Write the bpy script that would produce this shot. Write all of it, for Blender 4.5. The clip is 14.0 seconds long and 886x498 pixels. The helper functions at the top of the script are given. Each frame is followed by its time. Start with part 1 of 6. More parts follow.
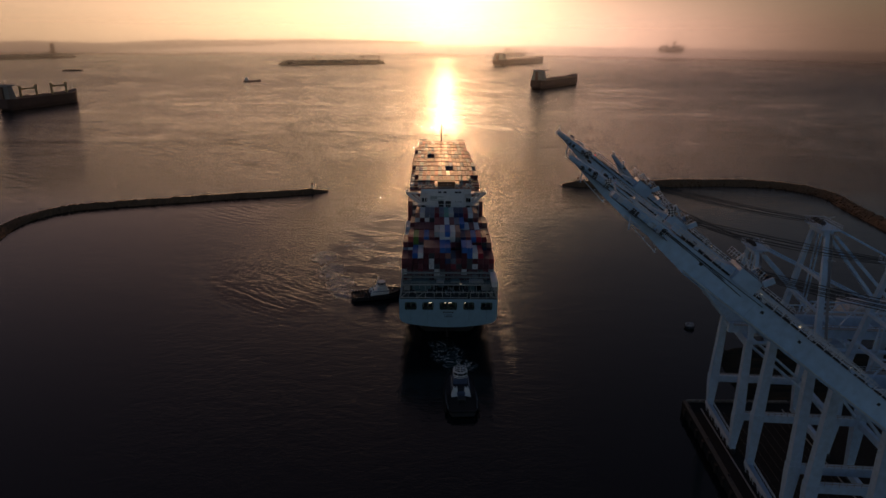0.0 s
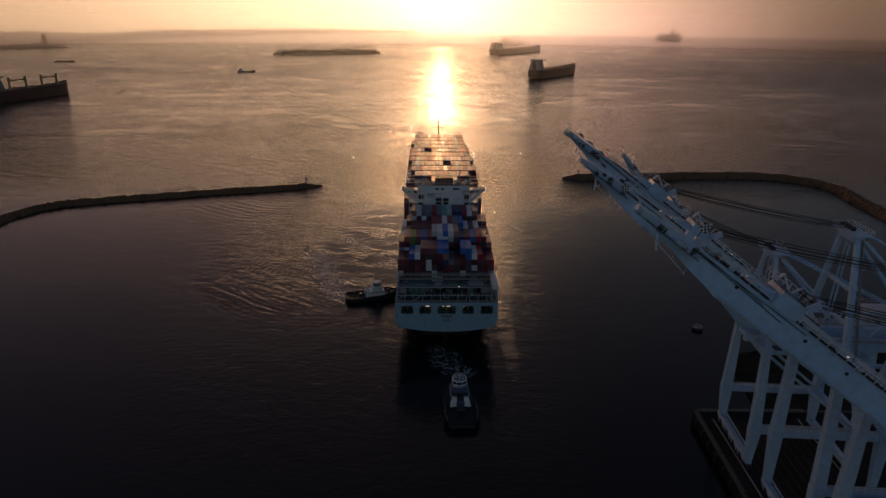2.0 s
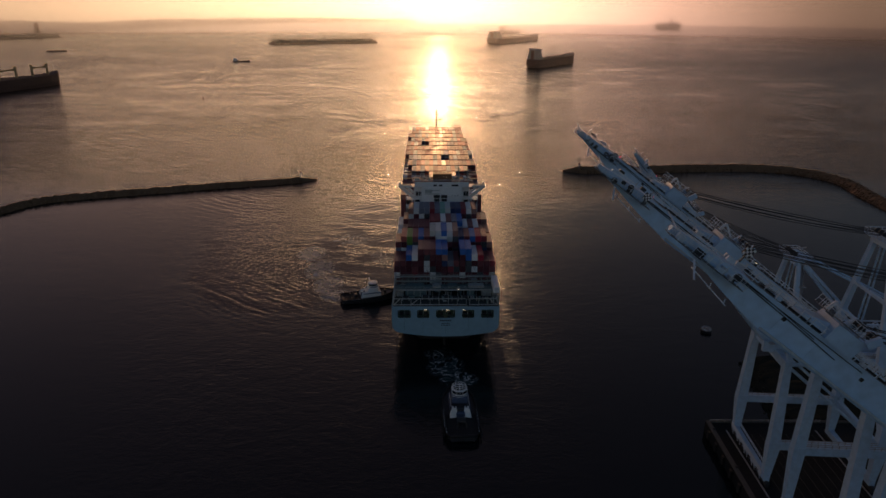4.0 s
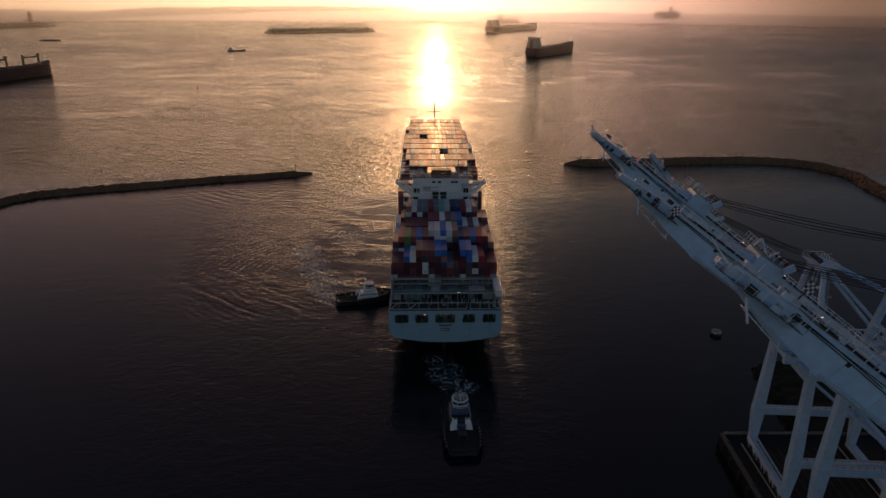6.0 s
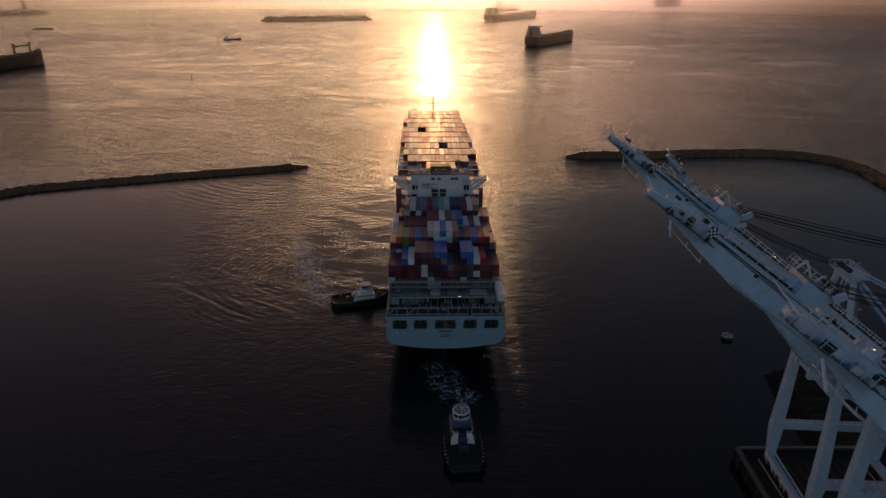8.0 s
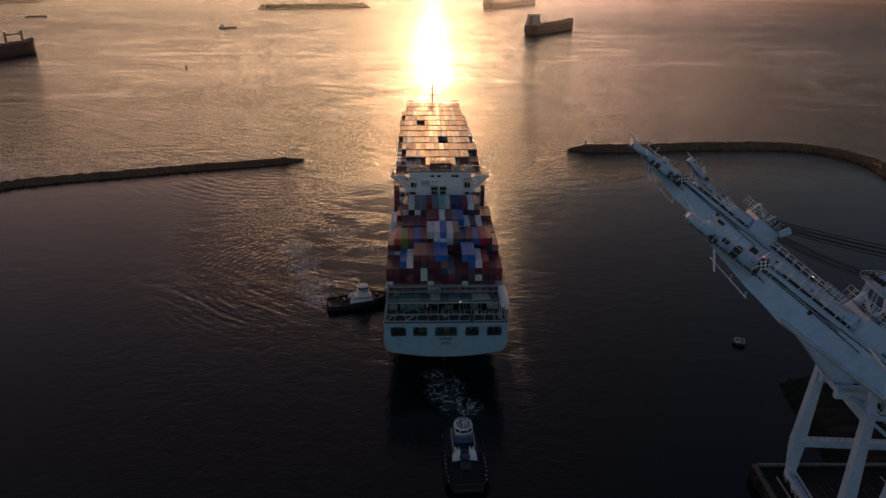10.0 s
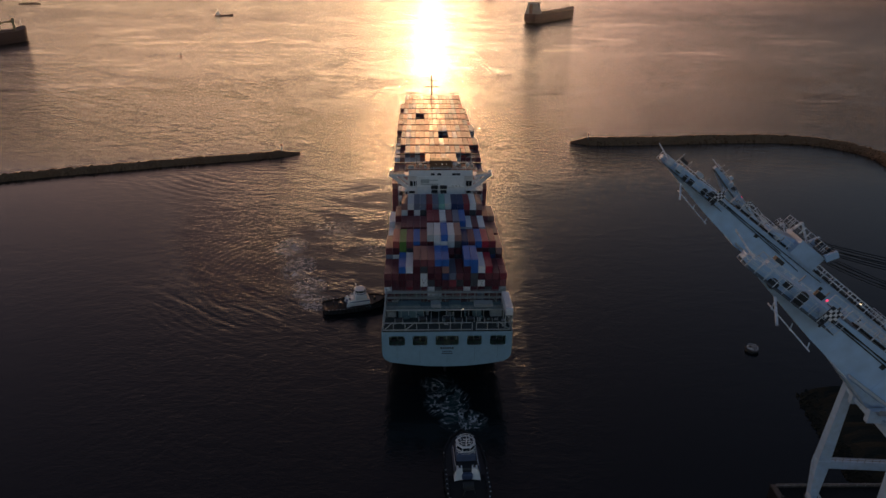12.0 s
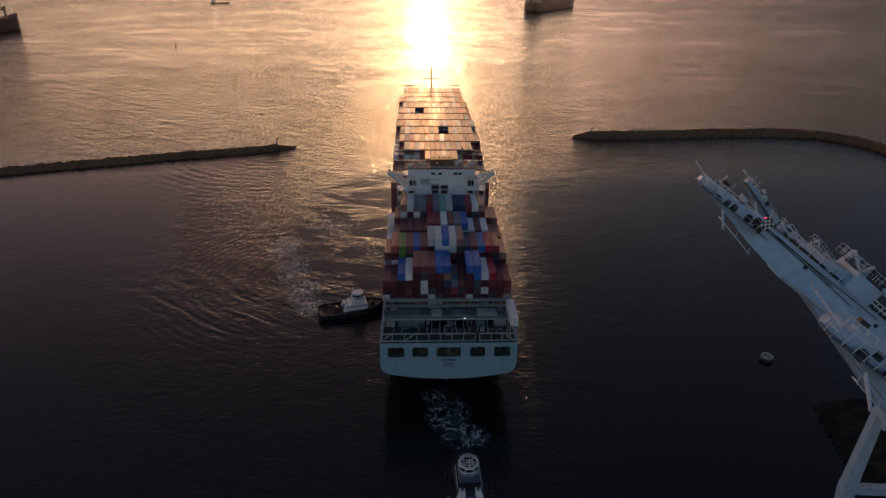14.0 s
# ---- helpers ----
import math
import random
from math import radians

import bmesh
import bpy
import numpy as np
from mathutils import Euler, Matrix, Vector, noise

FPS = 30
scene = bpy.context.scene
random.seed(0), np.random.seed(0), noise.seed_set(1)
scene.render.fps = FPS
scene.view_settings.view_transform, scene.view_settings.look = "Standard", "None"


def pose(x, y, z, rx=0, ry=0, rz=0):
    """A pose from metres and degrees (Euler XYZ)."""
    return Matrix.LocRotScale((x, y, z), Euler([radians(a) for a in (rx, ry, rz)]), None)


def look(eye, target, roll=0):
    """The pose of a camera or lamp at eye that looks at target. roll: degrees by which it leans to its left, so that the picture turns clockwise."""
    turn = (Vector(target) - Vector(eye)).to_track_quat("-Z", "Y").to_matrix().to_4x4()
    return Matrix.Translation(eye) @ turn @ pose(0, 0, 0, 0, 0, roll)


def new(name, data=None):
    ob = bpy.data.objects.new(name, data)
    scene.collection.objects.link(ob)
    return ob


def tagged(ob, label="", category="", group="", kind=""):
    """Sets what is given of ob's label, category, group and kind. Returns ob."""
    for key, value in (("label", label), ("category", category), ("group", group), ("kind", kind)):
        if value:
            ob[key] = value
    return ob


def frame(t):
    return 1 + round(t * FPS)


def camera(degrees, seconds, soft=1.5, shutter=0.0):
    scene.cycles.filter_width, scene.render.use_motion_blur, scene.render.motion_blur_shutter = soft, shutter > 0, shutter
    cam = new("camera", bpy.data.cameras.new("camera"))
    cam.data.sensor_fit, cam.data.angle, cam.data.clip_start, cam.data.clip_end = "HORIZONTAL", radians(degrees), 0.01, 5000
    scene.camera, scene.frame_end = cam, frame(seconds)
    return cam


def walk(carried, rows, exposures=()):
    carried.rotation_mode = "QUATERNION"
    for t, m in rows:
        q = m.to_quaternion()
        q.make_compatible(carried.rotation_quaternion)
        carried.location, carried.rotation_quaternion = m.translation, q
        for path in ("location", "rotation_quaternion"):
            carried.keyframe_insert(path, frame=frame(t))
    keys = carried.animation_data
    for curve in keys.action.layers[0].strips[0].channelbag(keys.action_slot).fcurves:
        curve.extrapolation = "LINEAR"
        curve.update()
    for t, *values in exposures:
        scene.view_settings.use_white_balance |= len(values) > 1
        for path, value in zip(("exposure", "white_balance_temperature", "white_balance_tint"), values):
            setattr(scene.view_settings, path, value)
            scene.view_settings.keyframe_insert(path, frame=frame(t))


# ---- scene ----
cam = camera(68.57, 14.0)
# seconds, eye, target, lean
PATH = [
    (0, (0.31, 1.53, 135.11), (0.19, 286.26, 40.62), 0.62),
    (1, (0.14, 8.54, 135.14), (0.74, 292.58, 38.59), 0.55),
    (2, (-0.04, 15.44, 135.16), (1.21, 298.74, 36.50), 0.49),
    (3, (-0.22, 22.23, 135.18), (1.62, 304.78, 34.35), 0.45),
    (4, (-0.41, 28.94, 135.21), (1.96, 310.68, 32.17), 0.41),
    (5, (-0.61, 35.57, 135.23), (2.24, 316.47, 29.96), 0.39),
    (6, (-0.82, 42.12, 135.26), (2.46, 322.16, 27.72), 0.38),
    (7, (-1.06, 48.61, 135.31), (2.64, 327.76, 25.48), 0.38),
    (8, (-1.31, 55.04, 135.37), (2.77, 333.27, 23.23), 0.40),
    (9, (-1.59, 61.43, 135.45), (2.87, 338.71, 21.00), 0.42),
    (10, (-1.90, 67.78, 135.54), (2.93, 344.08, 18.79), 0.46),
    (11, (-2.23, 74.10, 135.67), (2.96, 349.41, 16.60), 0.51),
    (12, (-2.60, 80.40, 135.82), (2.98, 354.70, 14.46), 0.57),
    (13, (-3.01, 86.69, 136.00), (2.97, 359.96, 12.37), 0.65),
    (14, (-3.45, 92.97, 136.21), (2.96, 365.21, 10.33), 0.73),
]
walk(cam, [(t, look(e, a, r)) for t, e, a, r in PATH], exposures=((0, -0.8, 6850, 21), (3.5, -0.55, 6900, 21), (7, -0.25, 7050, 21), (10.5, 0.06, 7100, 21), (14, 0.29, 7120, 21)))

# world
SUN_EL = 6.5
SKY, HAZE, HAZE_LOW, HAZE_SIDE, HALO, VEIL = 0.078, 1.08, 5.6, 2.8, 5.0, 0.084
GLARE = 2.9
world = bpy.data.worlds.new("sky")
scene.world = world
world.use_nodes = True
wn, wl = world.node_tree.nodes, world.node_tree.links
wn.clear()
w_out = wn.new("ShaderNodeOutputWorld")
w_bg = wn.new("ShaderNodeBackground")
w_sky = wn.new("ShaderNodeTexSky")
w_sky.sky_type = "NISHITA"
w_sky.sun_disc = False
w_sky.sun_elevation = radians(SUN_EL)
w_sky.sun_rotation = 0.0
w_sky.air_density = 1.0
w_sky.dust_density = 0.9
w_sky.ozone_density = 2.5
w_sky.altitude = 20
w_co = wn.new("ShaderNodeTexCoord")
w_sep = wn.new("ShaderNodeSeparateXYZ")
w_max = wn.new("ShaderNodeMath")
w_max.operation = "MAXIMUM"
w_max.inputs[1].default_value = 0.004
w_com = wn.new("ShaderNodeCombineXYZ")
wl.new(w_co.outputs["Generated"], w_sep.inputs[0])
wl.new(w_sep.outputs["X"], w_com.inputs["X"])
wl.new(w_sep.outputs["Y"], w_com.inputs["Y"])
wl.new(w_sep.outputs["Z"], w_max.inputs[0])
wl.new(w_max.outputs[0], w_com.inputs["Z"])
wl.new(w_com.outputs[0], w_sky.inputs["Vector"])
wl.new(w_sky.outputs[0], w_bg.inputs["Color"])


def w_math(op, *vals):
    t = wn.new("ShaderNodeMath")
    t.operation = op
    for i, v in enumerate(vals):
        if isinstance(v, (int, float)):
            t.inputs[i].default_value = v
        else:
            wl.new(v, t.inputs[i])
    return t.outputs[0]


# the fog over the sea dims the blue towards the sun; behind, the sky is clear
wl.new(w_math("MULTIPLY_ADD", w_sep.outputs["Y"], -0.58 * SKY, SKY), w_bg.inputs["Strength"])
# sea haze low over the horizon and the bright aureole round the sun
w_dot = wn.new("ShaderNodeVectorMath")
w_dot.operation = "DOT_PRODUCT"
w_dot.inputs[1].default_value = (0, math.cos(radians(SUN_EL)), math.sin(radians(SUN_EL)))
wl.new(w_com.outputs[0], w_dot.inputs[0])
toward = w_math("MAXIMUM", w_dot.outputs["Value"], 0.0)
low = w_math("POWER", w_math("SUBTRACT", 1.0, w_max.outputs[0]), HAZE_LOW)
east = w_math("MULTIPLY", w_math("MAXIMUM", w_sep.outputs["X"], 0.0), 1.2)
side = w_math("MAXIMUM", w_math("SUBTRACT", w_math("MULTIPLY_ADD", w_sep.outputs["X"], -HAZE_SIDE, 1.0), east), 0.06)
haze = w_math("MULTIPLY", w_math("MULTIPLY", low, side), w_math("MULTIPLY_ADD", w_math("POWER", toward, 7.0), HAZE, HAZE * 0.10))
halo = w_math("MULTIPLY", w_math("POWER", toward, 900.0), HALO)
glow = w_math("MULTIPLY", w_math("MULTIPLY", w_math("POWER", toward, 28.0), HALO * 0.042), side)
glare = w_math("MULTIPLY", w_math("POWER", toward, 120.0), GLARE)
veil = w_math("MULTIPLY", w_math("MULTIPLY", w_math("POWER", toward, 2.0), VEIL), w_math("MULTIPLY_ADD", w_sep.outputs["X"], -1.2, 1.0))
w_add = w_bg
rim = w_math("MULTIPLY", w_math("POWER", w_math("SUBTRACT", 1.0, w_max.outputs[0]), 14.0), w_math("MULTIPLY", w_math("MULTIPLY_ADD", w_math("POWER", toward, 6.0), 0.28, 0.03), w_math("MAXIMUM", w_math("MULTIPLY_ADD", w_sep.outputs["X"], -2.0, 1.0), 0.1)))
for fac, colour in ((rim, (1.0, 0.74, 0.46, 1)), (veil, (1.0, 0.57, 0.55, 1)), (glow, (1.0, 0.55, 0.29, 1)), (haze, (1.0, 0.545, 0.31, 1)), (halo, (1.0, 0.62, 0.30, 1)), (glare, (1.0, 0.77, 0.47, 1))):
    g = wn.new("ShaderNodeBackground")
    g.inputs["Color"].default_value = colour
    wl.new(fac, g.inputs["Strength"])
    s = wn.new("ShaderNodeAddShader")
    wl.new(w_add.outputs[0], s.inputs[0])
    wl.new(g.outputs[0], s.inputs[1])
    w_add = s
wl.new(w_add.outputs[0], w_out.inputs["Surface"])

sun = new("sun", bpy.data.lights.new("sun", "SUN"))
sun.data.energy = 0.55
sun.data.angle = radians(0.6)
sun.data.color = (1.0, 0.52, 0.22)
sun.matrix_world = look((0, 2000, 2000 * math.tan(radians(SUN_EL))), (0, 0, 0))


# materials
def mat(name, color, rough=0.6, metal=0.0, grain=1.0, vary=0.25, bump=0.1, coarse=0.12, spec=0.5, each=0.0):
    """A painted or raw surface with stains at two scales, fine relief and uneven gloss. grain: noise scale per metre."""
    m = bpy.data.materials.new(name)
    m.use_nodes = True
    n, l = m.node_tree.nodes, m.node_tree.links
    b = n["Principled BSDF"]
    co = n.new("ShaderNodeTexCoord")
    big = n.new("ShaderNodeTexNoise")
    big.inputs["Scale"].default_value = grain * coarse
    big.inputs["Detail"].default_value = 5
    fine = n.new("ShaderNodeTexNoise")
    fine.inputs["Scale"].default_value = grain * 3
    fine.inputs["Detail"].default_value = 4
    for t in (big, fine):
        l.new(co.outputs["Object"], t.inputs["Vector"])
    add = n.new("ShaderNodeMath")
    add.operation = "ADD"
    l.new(big.outputs[0], add.inputs[0])
    l.new(fine.outputs[0], add.inputs[1])
    src = add
    if each:
        info = n.new("ShaderNodeObjectInfo")
        ml = n.new("ShaderNodeMath")
        ml.operation = "MULTIPLY_ADD"
        ml.inputs[1].default_value = each
        geo = n.new("ShaderNodeNewGeometry")
        both = n.new("ShaderNodeMath")
        both.operation = "PINGPONG"
        both.inputs[1].default_value = 1.0
        mixr = n.new("ShaderNodeMath")
        mixr.operation = "ADD"
        l.new(info.outputs["Random"], mixr.inputs[0])
        l.new(geo.outputs["Random Per Island"], mixr.inputs[1])
        l.new(mixr.outputs[0], both.inputs[0])
        l.new(both.outputs[0], ml.inputs[0])
        l.new(add.outputs[0], ml.inputs[2])
        src = ml
        gl = n.new("ShaderNodeMath")
        gl.operation = "MULTIPLY_ADD"
        gl.inputs[1].default_value = spec * 1.2
        gl.inputs[2].default_value = spec * 0.3
        l.new(both.outputs[0], gl.inputs[0])
        l.new(gl.outputs[0], b.inputs["Specular IOR Level"])
        top = max(color)
        b.inputs["Specular Tint"].default_value = tuple(0.45 + 0.55 * (c / top) ** 0.6 for c in color) + (1,)
    ramp = n.new("ShaderNodeMapRange")
    ramp.inputs["From Min"].default_value = 0.6
    ramp.inputs["From Max"].default_value = 1.4 + each
    ramp.inputs["To Min"].default_value = 1 - vary
    ramp.inputs["To Max"].default_value = 1 + vary
    l.new(src.outputs[0], ramp.inputs["Value"])
    mul = n.new("ShaderNodeVectorMath")
    mul.operation = "SCALE"
    mul.inputs[0].default_value = color
    l.new(ramp.outputs[0], mul.inputs["Scale"])
    l.new(mul.outputs[0], b.inputs["Base Color"])
    rr = n.new("ShaderNodeMapRange")
    rr.inputs["To Min"].default_value = max(0.05, rough - 0.12)
    rr.inputs["To Max"].default_value = min(1, rough + 0.12)
    if each:
        rr.inputs["To Min"].default_value = rough - 0.10
        rr.inputs["To Max"].default_value = min(1, rough + 0.10)
        l.new(both.outputs[0], rr.inputs["Value"])
    else:
        l.new(big.outputs[0], rr.inputs["Value"])
    l.new(rr.outputs[0], b.inputs["Roughness"])
    b.inputs["Metallic"].default_value = metal
    if not each:
        b.inputs["Specular IOR Level"].default_value = spec
    if bump:
        bp = n.new("ShaderNodeBump")
        bp.inputs["Strength"].default_value = bump
        bp.inputs["Distance"].default_value = 0.05
        l.new(fine.outputs[0], bp.inputs["Height"])
        l.new(bp.outputs[0], b.inputs["Normal"])
    return m


def lamp_mat(name, color, power):
    m = bpy.data.materials.new(name)
    m.use_nodes = True
    b = m.node_tree.nodes["Principled BSDF"]
    b.inputs["Base Color"].default_value = (*color, 1)
    b.inputs["Emission Color"].default_value = (*color, 1)
    b.inputs["Emission Strength"].default_value = power
    return m


def water_mat():
    m = bpy.data.materials.new("sea_water")
    m.use_nodes = True
    n, l = m.node_tree.nodes, m.node_tree.links
    b = n["Principled BSDF"]
    b.inputs["IOR"].default_value = 1.333
    b.inputs["Base Color"].default_value = (0.006, 0.009, 0.011, 1)
    co = n.new("ShaderNodeTexCoord")

    def waves(scale, sx, sy, turn, detail, distort):
        mp = n.new("ShaderNodeMapping")
        mp.inputs["Rotation"].default_value = (0, 0, radians(turn))
        mp.inputs["Scale"].default_value = (sx, sy, 1)
        t = n.new("ShaderNodeTexNoise")
        t.inputs["Scale"].default_value = scale
        t.inputs["Detail"].default_value = detail
        t.inputs["Roughness"].default_value = 0.55
        t.inputs["Distortion"].default_value = distort
        l.new(co.outputs["Object"], mp.inputs[0])
        l.new(mp.outputs[0], t.inputs["Vector"])
        return t.outputs[0]

    def train(along, across, turn, detail, distort):
        """Wave trains: their crests run along the direction turn, across metres apart."""
        mp = n.new("ShaderNodeMapping")
        mp.vector_type = "TEXTURE"
        mp.inputs["Rotation"].default_value = (0, 0, radians(turn))
        mp.inputs["Scale"].default_value = (along, across, 1)
        t = n.new("ShaderNodeTexNoise")
        t.inputs["Scale"].default_value = 1.0
        t.inputs["Detail"].default_value = detail
        t.inputs["Roughness"].default_value = 0.45
        t.inputs["Distortion"].default_value = distort
        l.new(co.outputs["Object"], mp.inputs[0])
        l.new(mp.outputs[0], t.inputs["Vector"])
        return math2("SUBTRACT", t.outputs[0], 0.5)

    def math2(op, a, c):
        t = n.new("ShaderNodeMath")
        t.operation = op
        for i, v in enumerate((a, c)):
            if isinstance(v, (int, float)):
                t.inputs[i].default_value = v
            else:
                l.new(v, t.inputs[i])
        return t.outputs[0]

    def spot(x, y, rx, ry):
        """1 at the middle of an ellipse, 0 at its rim."""
        mp = n.new("ShaderNodeMapping")
        mp.vector_type = "TEXTURE"
        mp.inputs["Location"].default_value = (x, y, 0)
        mp.inputs["Scale"].default_value = (rx, ry, 1)
        g = n.new("ShaderNodeTexGradient")
        g.gradient_type = "SPHERICAL"
        l.new(co.outputs["Object"], mp.inputs[0])
        l.new(mp.outputs[0], g.inputs[0])
        return g.outputs["Fac"]

    def ramp(v, a, c, d, e):
        t = n.new("ShaderNodeMapRange")
        t.interpolation_type = "SMOOTHSTEP"
        for k, x in zip(("From Min", "From Max", "To Min", "To Max"), (a, c, d, e)):
            t.inputs[k].default_value = x
        l.new(v, t.inputs["Value"])
        return t.outputs[0]

    def rings(x, y, size, far):
        """Ring waves spreading from a place, with their reach."""
        mp = n.new("ShaderNodeMapping")
        mp.vector_type = "TEXTURE"
        mp.inputs["Location"].default_value = (x, y, 0)
        t = n.new("ShaderNodeTexWave")
        t.wave_type = "RINGS"
        t.rings_direction = "SPHERICAL"
        t.inputs["Scale"].default_value = size
        t.inputs["Distortion"].default_value = 4.5
        t.inputs["Detail"].default_value = 3
        t.inputs["Detail Scale"].default_value = 0.25
        l.new(co.outputs["Object"], mp.inputs[0])
        l.new(mp.outputs[0], t.inputs["Vector"])
        return math2("MULTIPLY", math2("SUBTRACT", t.outputs["Fac"], 0.5), ramp(spot(x, y, far, far), 0.0, 0.5, 0.0, 1.0))

    ripples = waves(0.8, 0.42, 1.0, 6, 5, 0.5)
    swell = waves(0.12, 0.85, 1.0, -12, 4, 0.9)
    roll = waves(0.075, 0.5, 1.0, 11, 4, 1.0)
    crests = waves(0.19, 0.8, 1.0, 16, 4, 1.0)
    crests = math2("SUBTRACT", 0.75, math2("ABSOLUTE", math2("MULTIPLY", math2("SUBTRACT", crests, 0.5), 3.0), 0))
    patches = ramp(waves(0.004, 0.6, 1.0, 20, 4, 1.0), 0.35, 0.65, 0.45, 0.85)
    bands = ramp(waves(0.010, 0.22, 1.0, 9, 3, 0.8), 0.38, 0.62, 0.88, 1.05)
    height = math2("ADD", math2("MULTIPLY", math2("SUBTRACT", ripples, 0.5), 1.0), math2("MULTIPLY", math2("SUBTRACT", swell, 0.5), 2.2))
    height = math2("ADD", height, math2("MULTIPLY", crests, 1.0))
    sep = n.new("ShaderNodeSeparateXYZ")
    l.new(co.outputs["Object"], sep.inputs[0])
    far = ramp(sep.outputs["Y"], 620.0, 1250.0, 1.0, 0.5)
    height = math2("MULTIPLY", height, far)
    height = math2("ADD", height, math2("MULTIPLY", math2("SUBTRACT", roll, 0.5), ramp(sep.outputs["Y"], 450.0, 750.0, 1.0, 1.6)))
    # short swells crossing the roads outside the moles
    outside = ramp(sep.outputs["Y"], 430.0, 640.0, 0.15, 1.0)
    swells = math2("ADD", math2("MULTIPLY", train(60, 9, -34, 2, 0.4), ramp(sep.outputs["X"], -40.0, 160.0, 8.0, 2.5)), math2("MULTIPLY", train(45, 10, 12, 2, 0.5), 5.0))
    swells = math2("ADD", swells, math2("MULTIPLY", train(16, 6, -8, 3, 0.8), 5.5))
    height = math2("ADD", height, math2("MULTIPLY", swells, outside))
    # short crisp wavelets round the ship and the moles' heads
    fine = math2("MULTIPLY", train(6.5, 2.4, -6, 2, 0.9), math2("MULTIPLY", ramp(sep.outputs["Y"], 360.0, 470.0, 0.3, 1.0), ramp(sep.outputs["Y"], 800.0, 1200.0, 2.0, 0.0)))
    height = math2("ADD", height, fine)
    # livelier round the ship and in the open roads, calmer behind the moles
    open_sea = ramp(sep.outputs["Y"], 520.0, 680.0, 0.0, 0.16)
    chop = math2("MAXIMUM", math2("MULTIPLY", spot(-50, 485, 120, 200), 0.21), math2("MULTIPLY", spot(29, 392, 17, 100), 0.38))
    chop = math2("MULTIPLY", math2("MAXIMUM", chop, spot(10, 620, 170, 170)), 1.1)
    lively = math2("ADD", math2("ADD", math2("MULTIPLY", chop, 0.85), open_sea), math2("MULTIPLY", math2("MULTIPLY", patches, bands), 0.5))
    # smooth upwelled slicks in the tug's wash
    slick = math2("MULTIPLY", ramp(spot(-38, 412, 46, 125), 0.0, 0.4, 0.0, 1.0), ramp(waves(0.05, 0.5, 1.0, 10, 3, 1.4), 0.42, 0.55, 0.25, 0.93))
    lively = math2("MULTIPLY", lively, math2("SUBTRACT", 1.0, slick))
    # sheltered water off the quay
    lee = math2("MULTIPLY", ramp(sep.outputs["X"], 33.0, 64.0, 0.0, 0.70), ramp(sep.outputs["Y"], 470.0, 600.0, 1.0, 0.0))
    lively = math2("MULTIPLY", lively, math2("SUBTRACT", 1.0, lee))
    lee = math2("MULTIPLY", ramp(sep.outputs["X"], -170.0, -80.0, 0.72, 0.0), ramp(sep.outputs["Y"], 470.0, 575.0, 1.0, 0.0))
    lively = math2("MULTIPLY", lively, math2("SUBTRACT", 1.0, lee))
    lively = math2("MAXIMUM", lively, math2("MULTIPLY", ramp(spot(31, 305, 7, 110), 0.0, 0.6, 0.0, 1.0), 0.5))
    # thin ruffled lanes winding over the open roads
    lane = waves(0.0042, 0.45, 1.0, 18, 4, 1.8)
    lane = math2("MAXIMUM", math2("SUBTRACT", 1.0, math2("MULTIPLY", math2("ABSOLUTE", math2("SUBTRACT", lane, 0.5), 0), 24.0)), 0.0)
    lane = math2("MULTIPLY", lane, ramp(sep.outputs["Y"], 620.0, 900.0, 0.0, 0.85))
    lively = math2("MULTIPLY", math2("MULTIPLY", lively, ramp(sep.outputs["Y"], 150.0, 400.0, 0.3, 1.0)), math2("ADD", 1.0, math2("MULTIPLY", lane, 1.6)))
    # oily calm streaks drifting over the open roads
    calm = waves(0.0030, 0.55, 1.0, 24, 5, 1.6)
    calm = math2("MAXIMUM", math2("SUBTRACT", 1.0, math2("MULTIPLY", math2("ABSOLUTE", math2("SUBTRACT", calm, 0.47), 0), 30.0)), 0.0)
    calm = math2("MULTIPLY", math2("MULTIPLY", calm, ramp(waves(0.02, 1, 1, 40, 5, 1.0), 0.36, 0.58, 0.3, 1.0)), ramp(sep.outputs["Y"], 640.0, 800.0, 0.0, 1.0))
    lively = math2("MULTIPLY", lively, math2("SUBTRACT", 1.0, math2("MULTIPLY", calm, 0.7)))
    height = math2("MULTIPLY", height, lively)
    # ring waves from the working tug and from the mole's head
    height = math2("ADD", height, math2("MULTIPLY", math2("MULTIPLY", rings(-62, 358, 0.085, 85.0), 0.17), ramp(sep.outputs["X"], -86.0, -66.0, 1.0, 0.0)))
    height = math2("ADD", height, math2("MULTIPLY", rings(-112, 569, 0.045, 150.0), 0.14))
    # crests of the tug's wake, running out from its stern
    wake = math2("MULTIPLY", train(34, 4.6, -34, 3, 0.5), ramp(spot(-82, 336, 62, 42), 0.0, 0.5, 0.0, 1.0))
    height = math2("ADD", height, math2("MULTIPLY", wake, 1.2))
    bp = n.new("ShaderNodeBump")
    bp.inputs["Strength"].default_value = 1.0
    bp.inputs["Distance"].default_value = WAVE
    l.new(height, bp.inputs["Height"])
    l.new(bp.outputs[0], b.inputs["Normal"])
    b.inputs["Roughness"].default_value = 0.12
    # churned foam of the tugs: position, half-sizes, strength
    total = None
    for fx, fy, rx, ry, power in FOAM:
        v = math2("MULTIPLY", spot(fx, fy, rx, ry), power)
        total = v if total is None else math2("MAXIMUM", total, v)
    swirl = waves(0.085, 1, 1, 0, 7, 3.6)
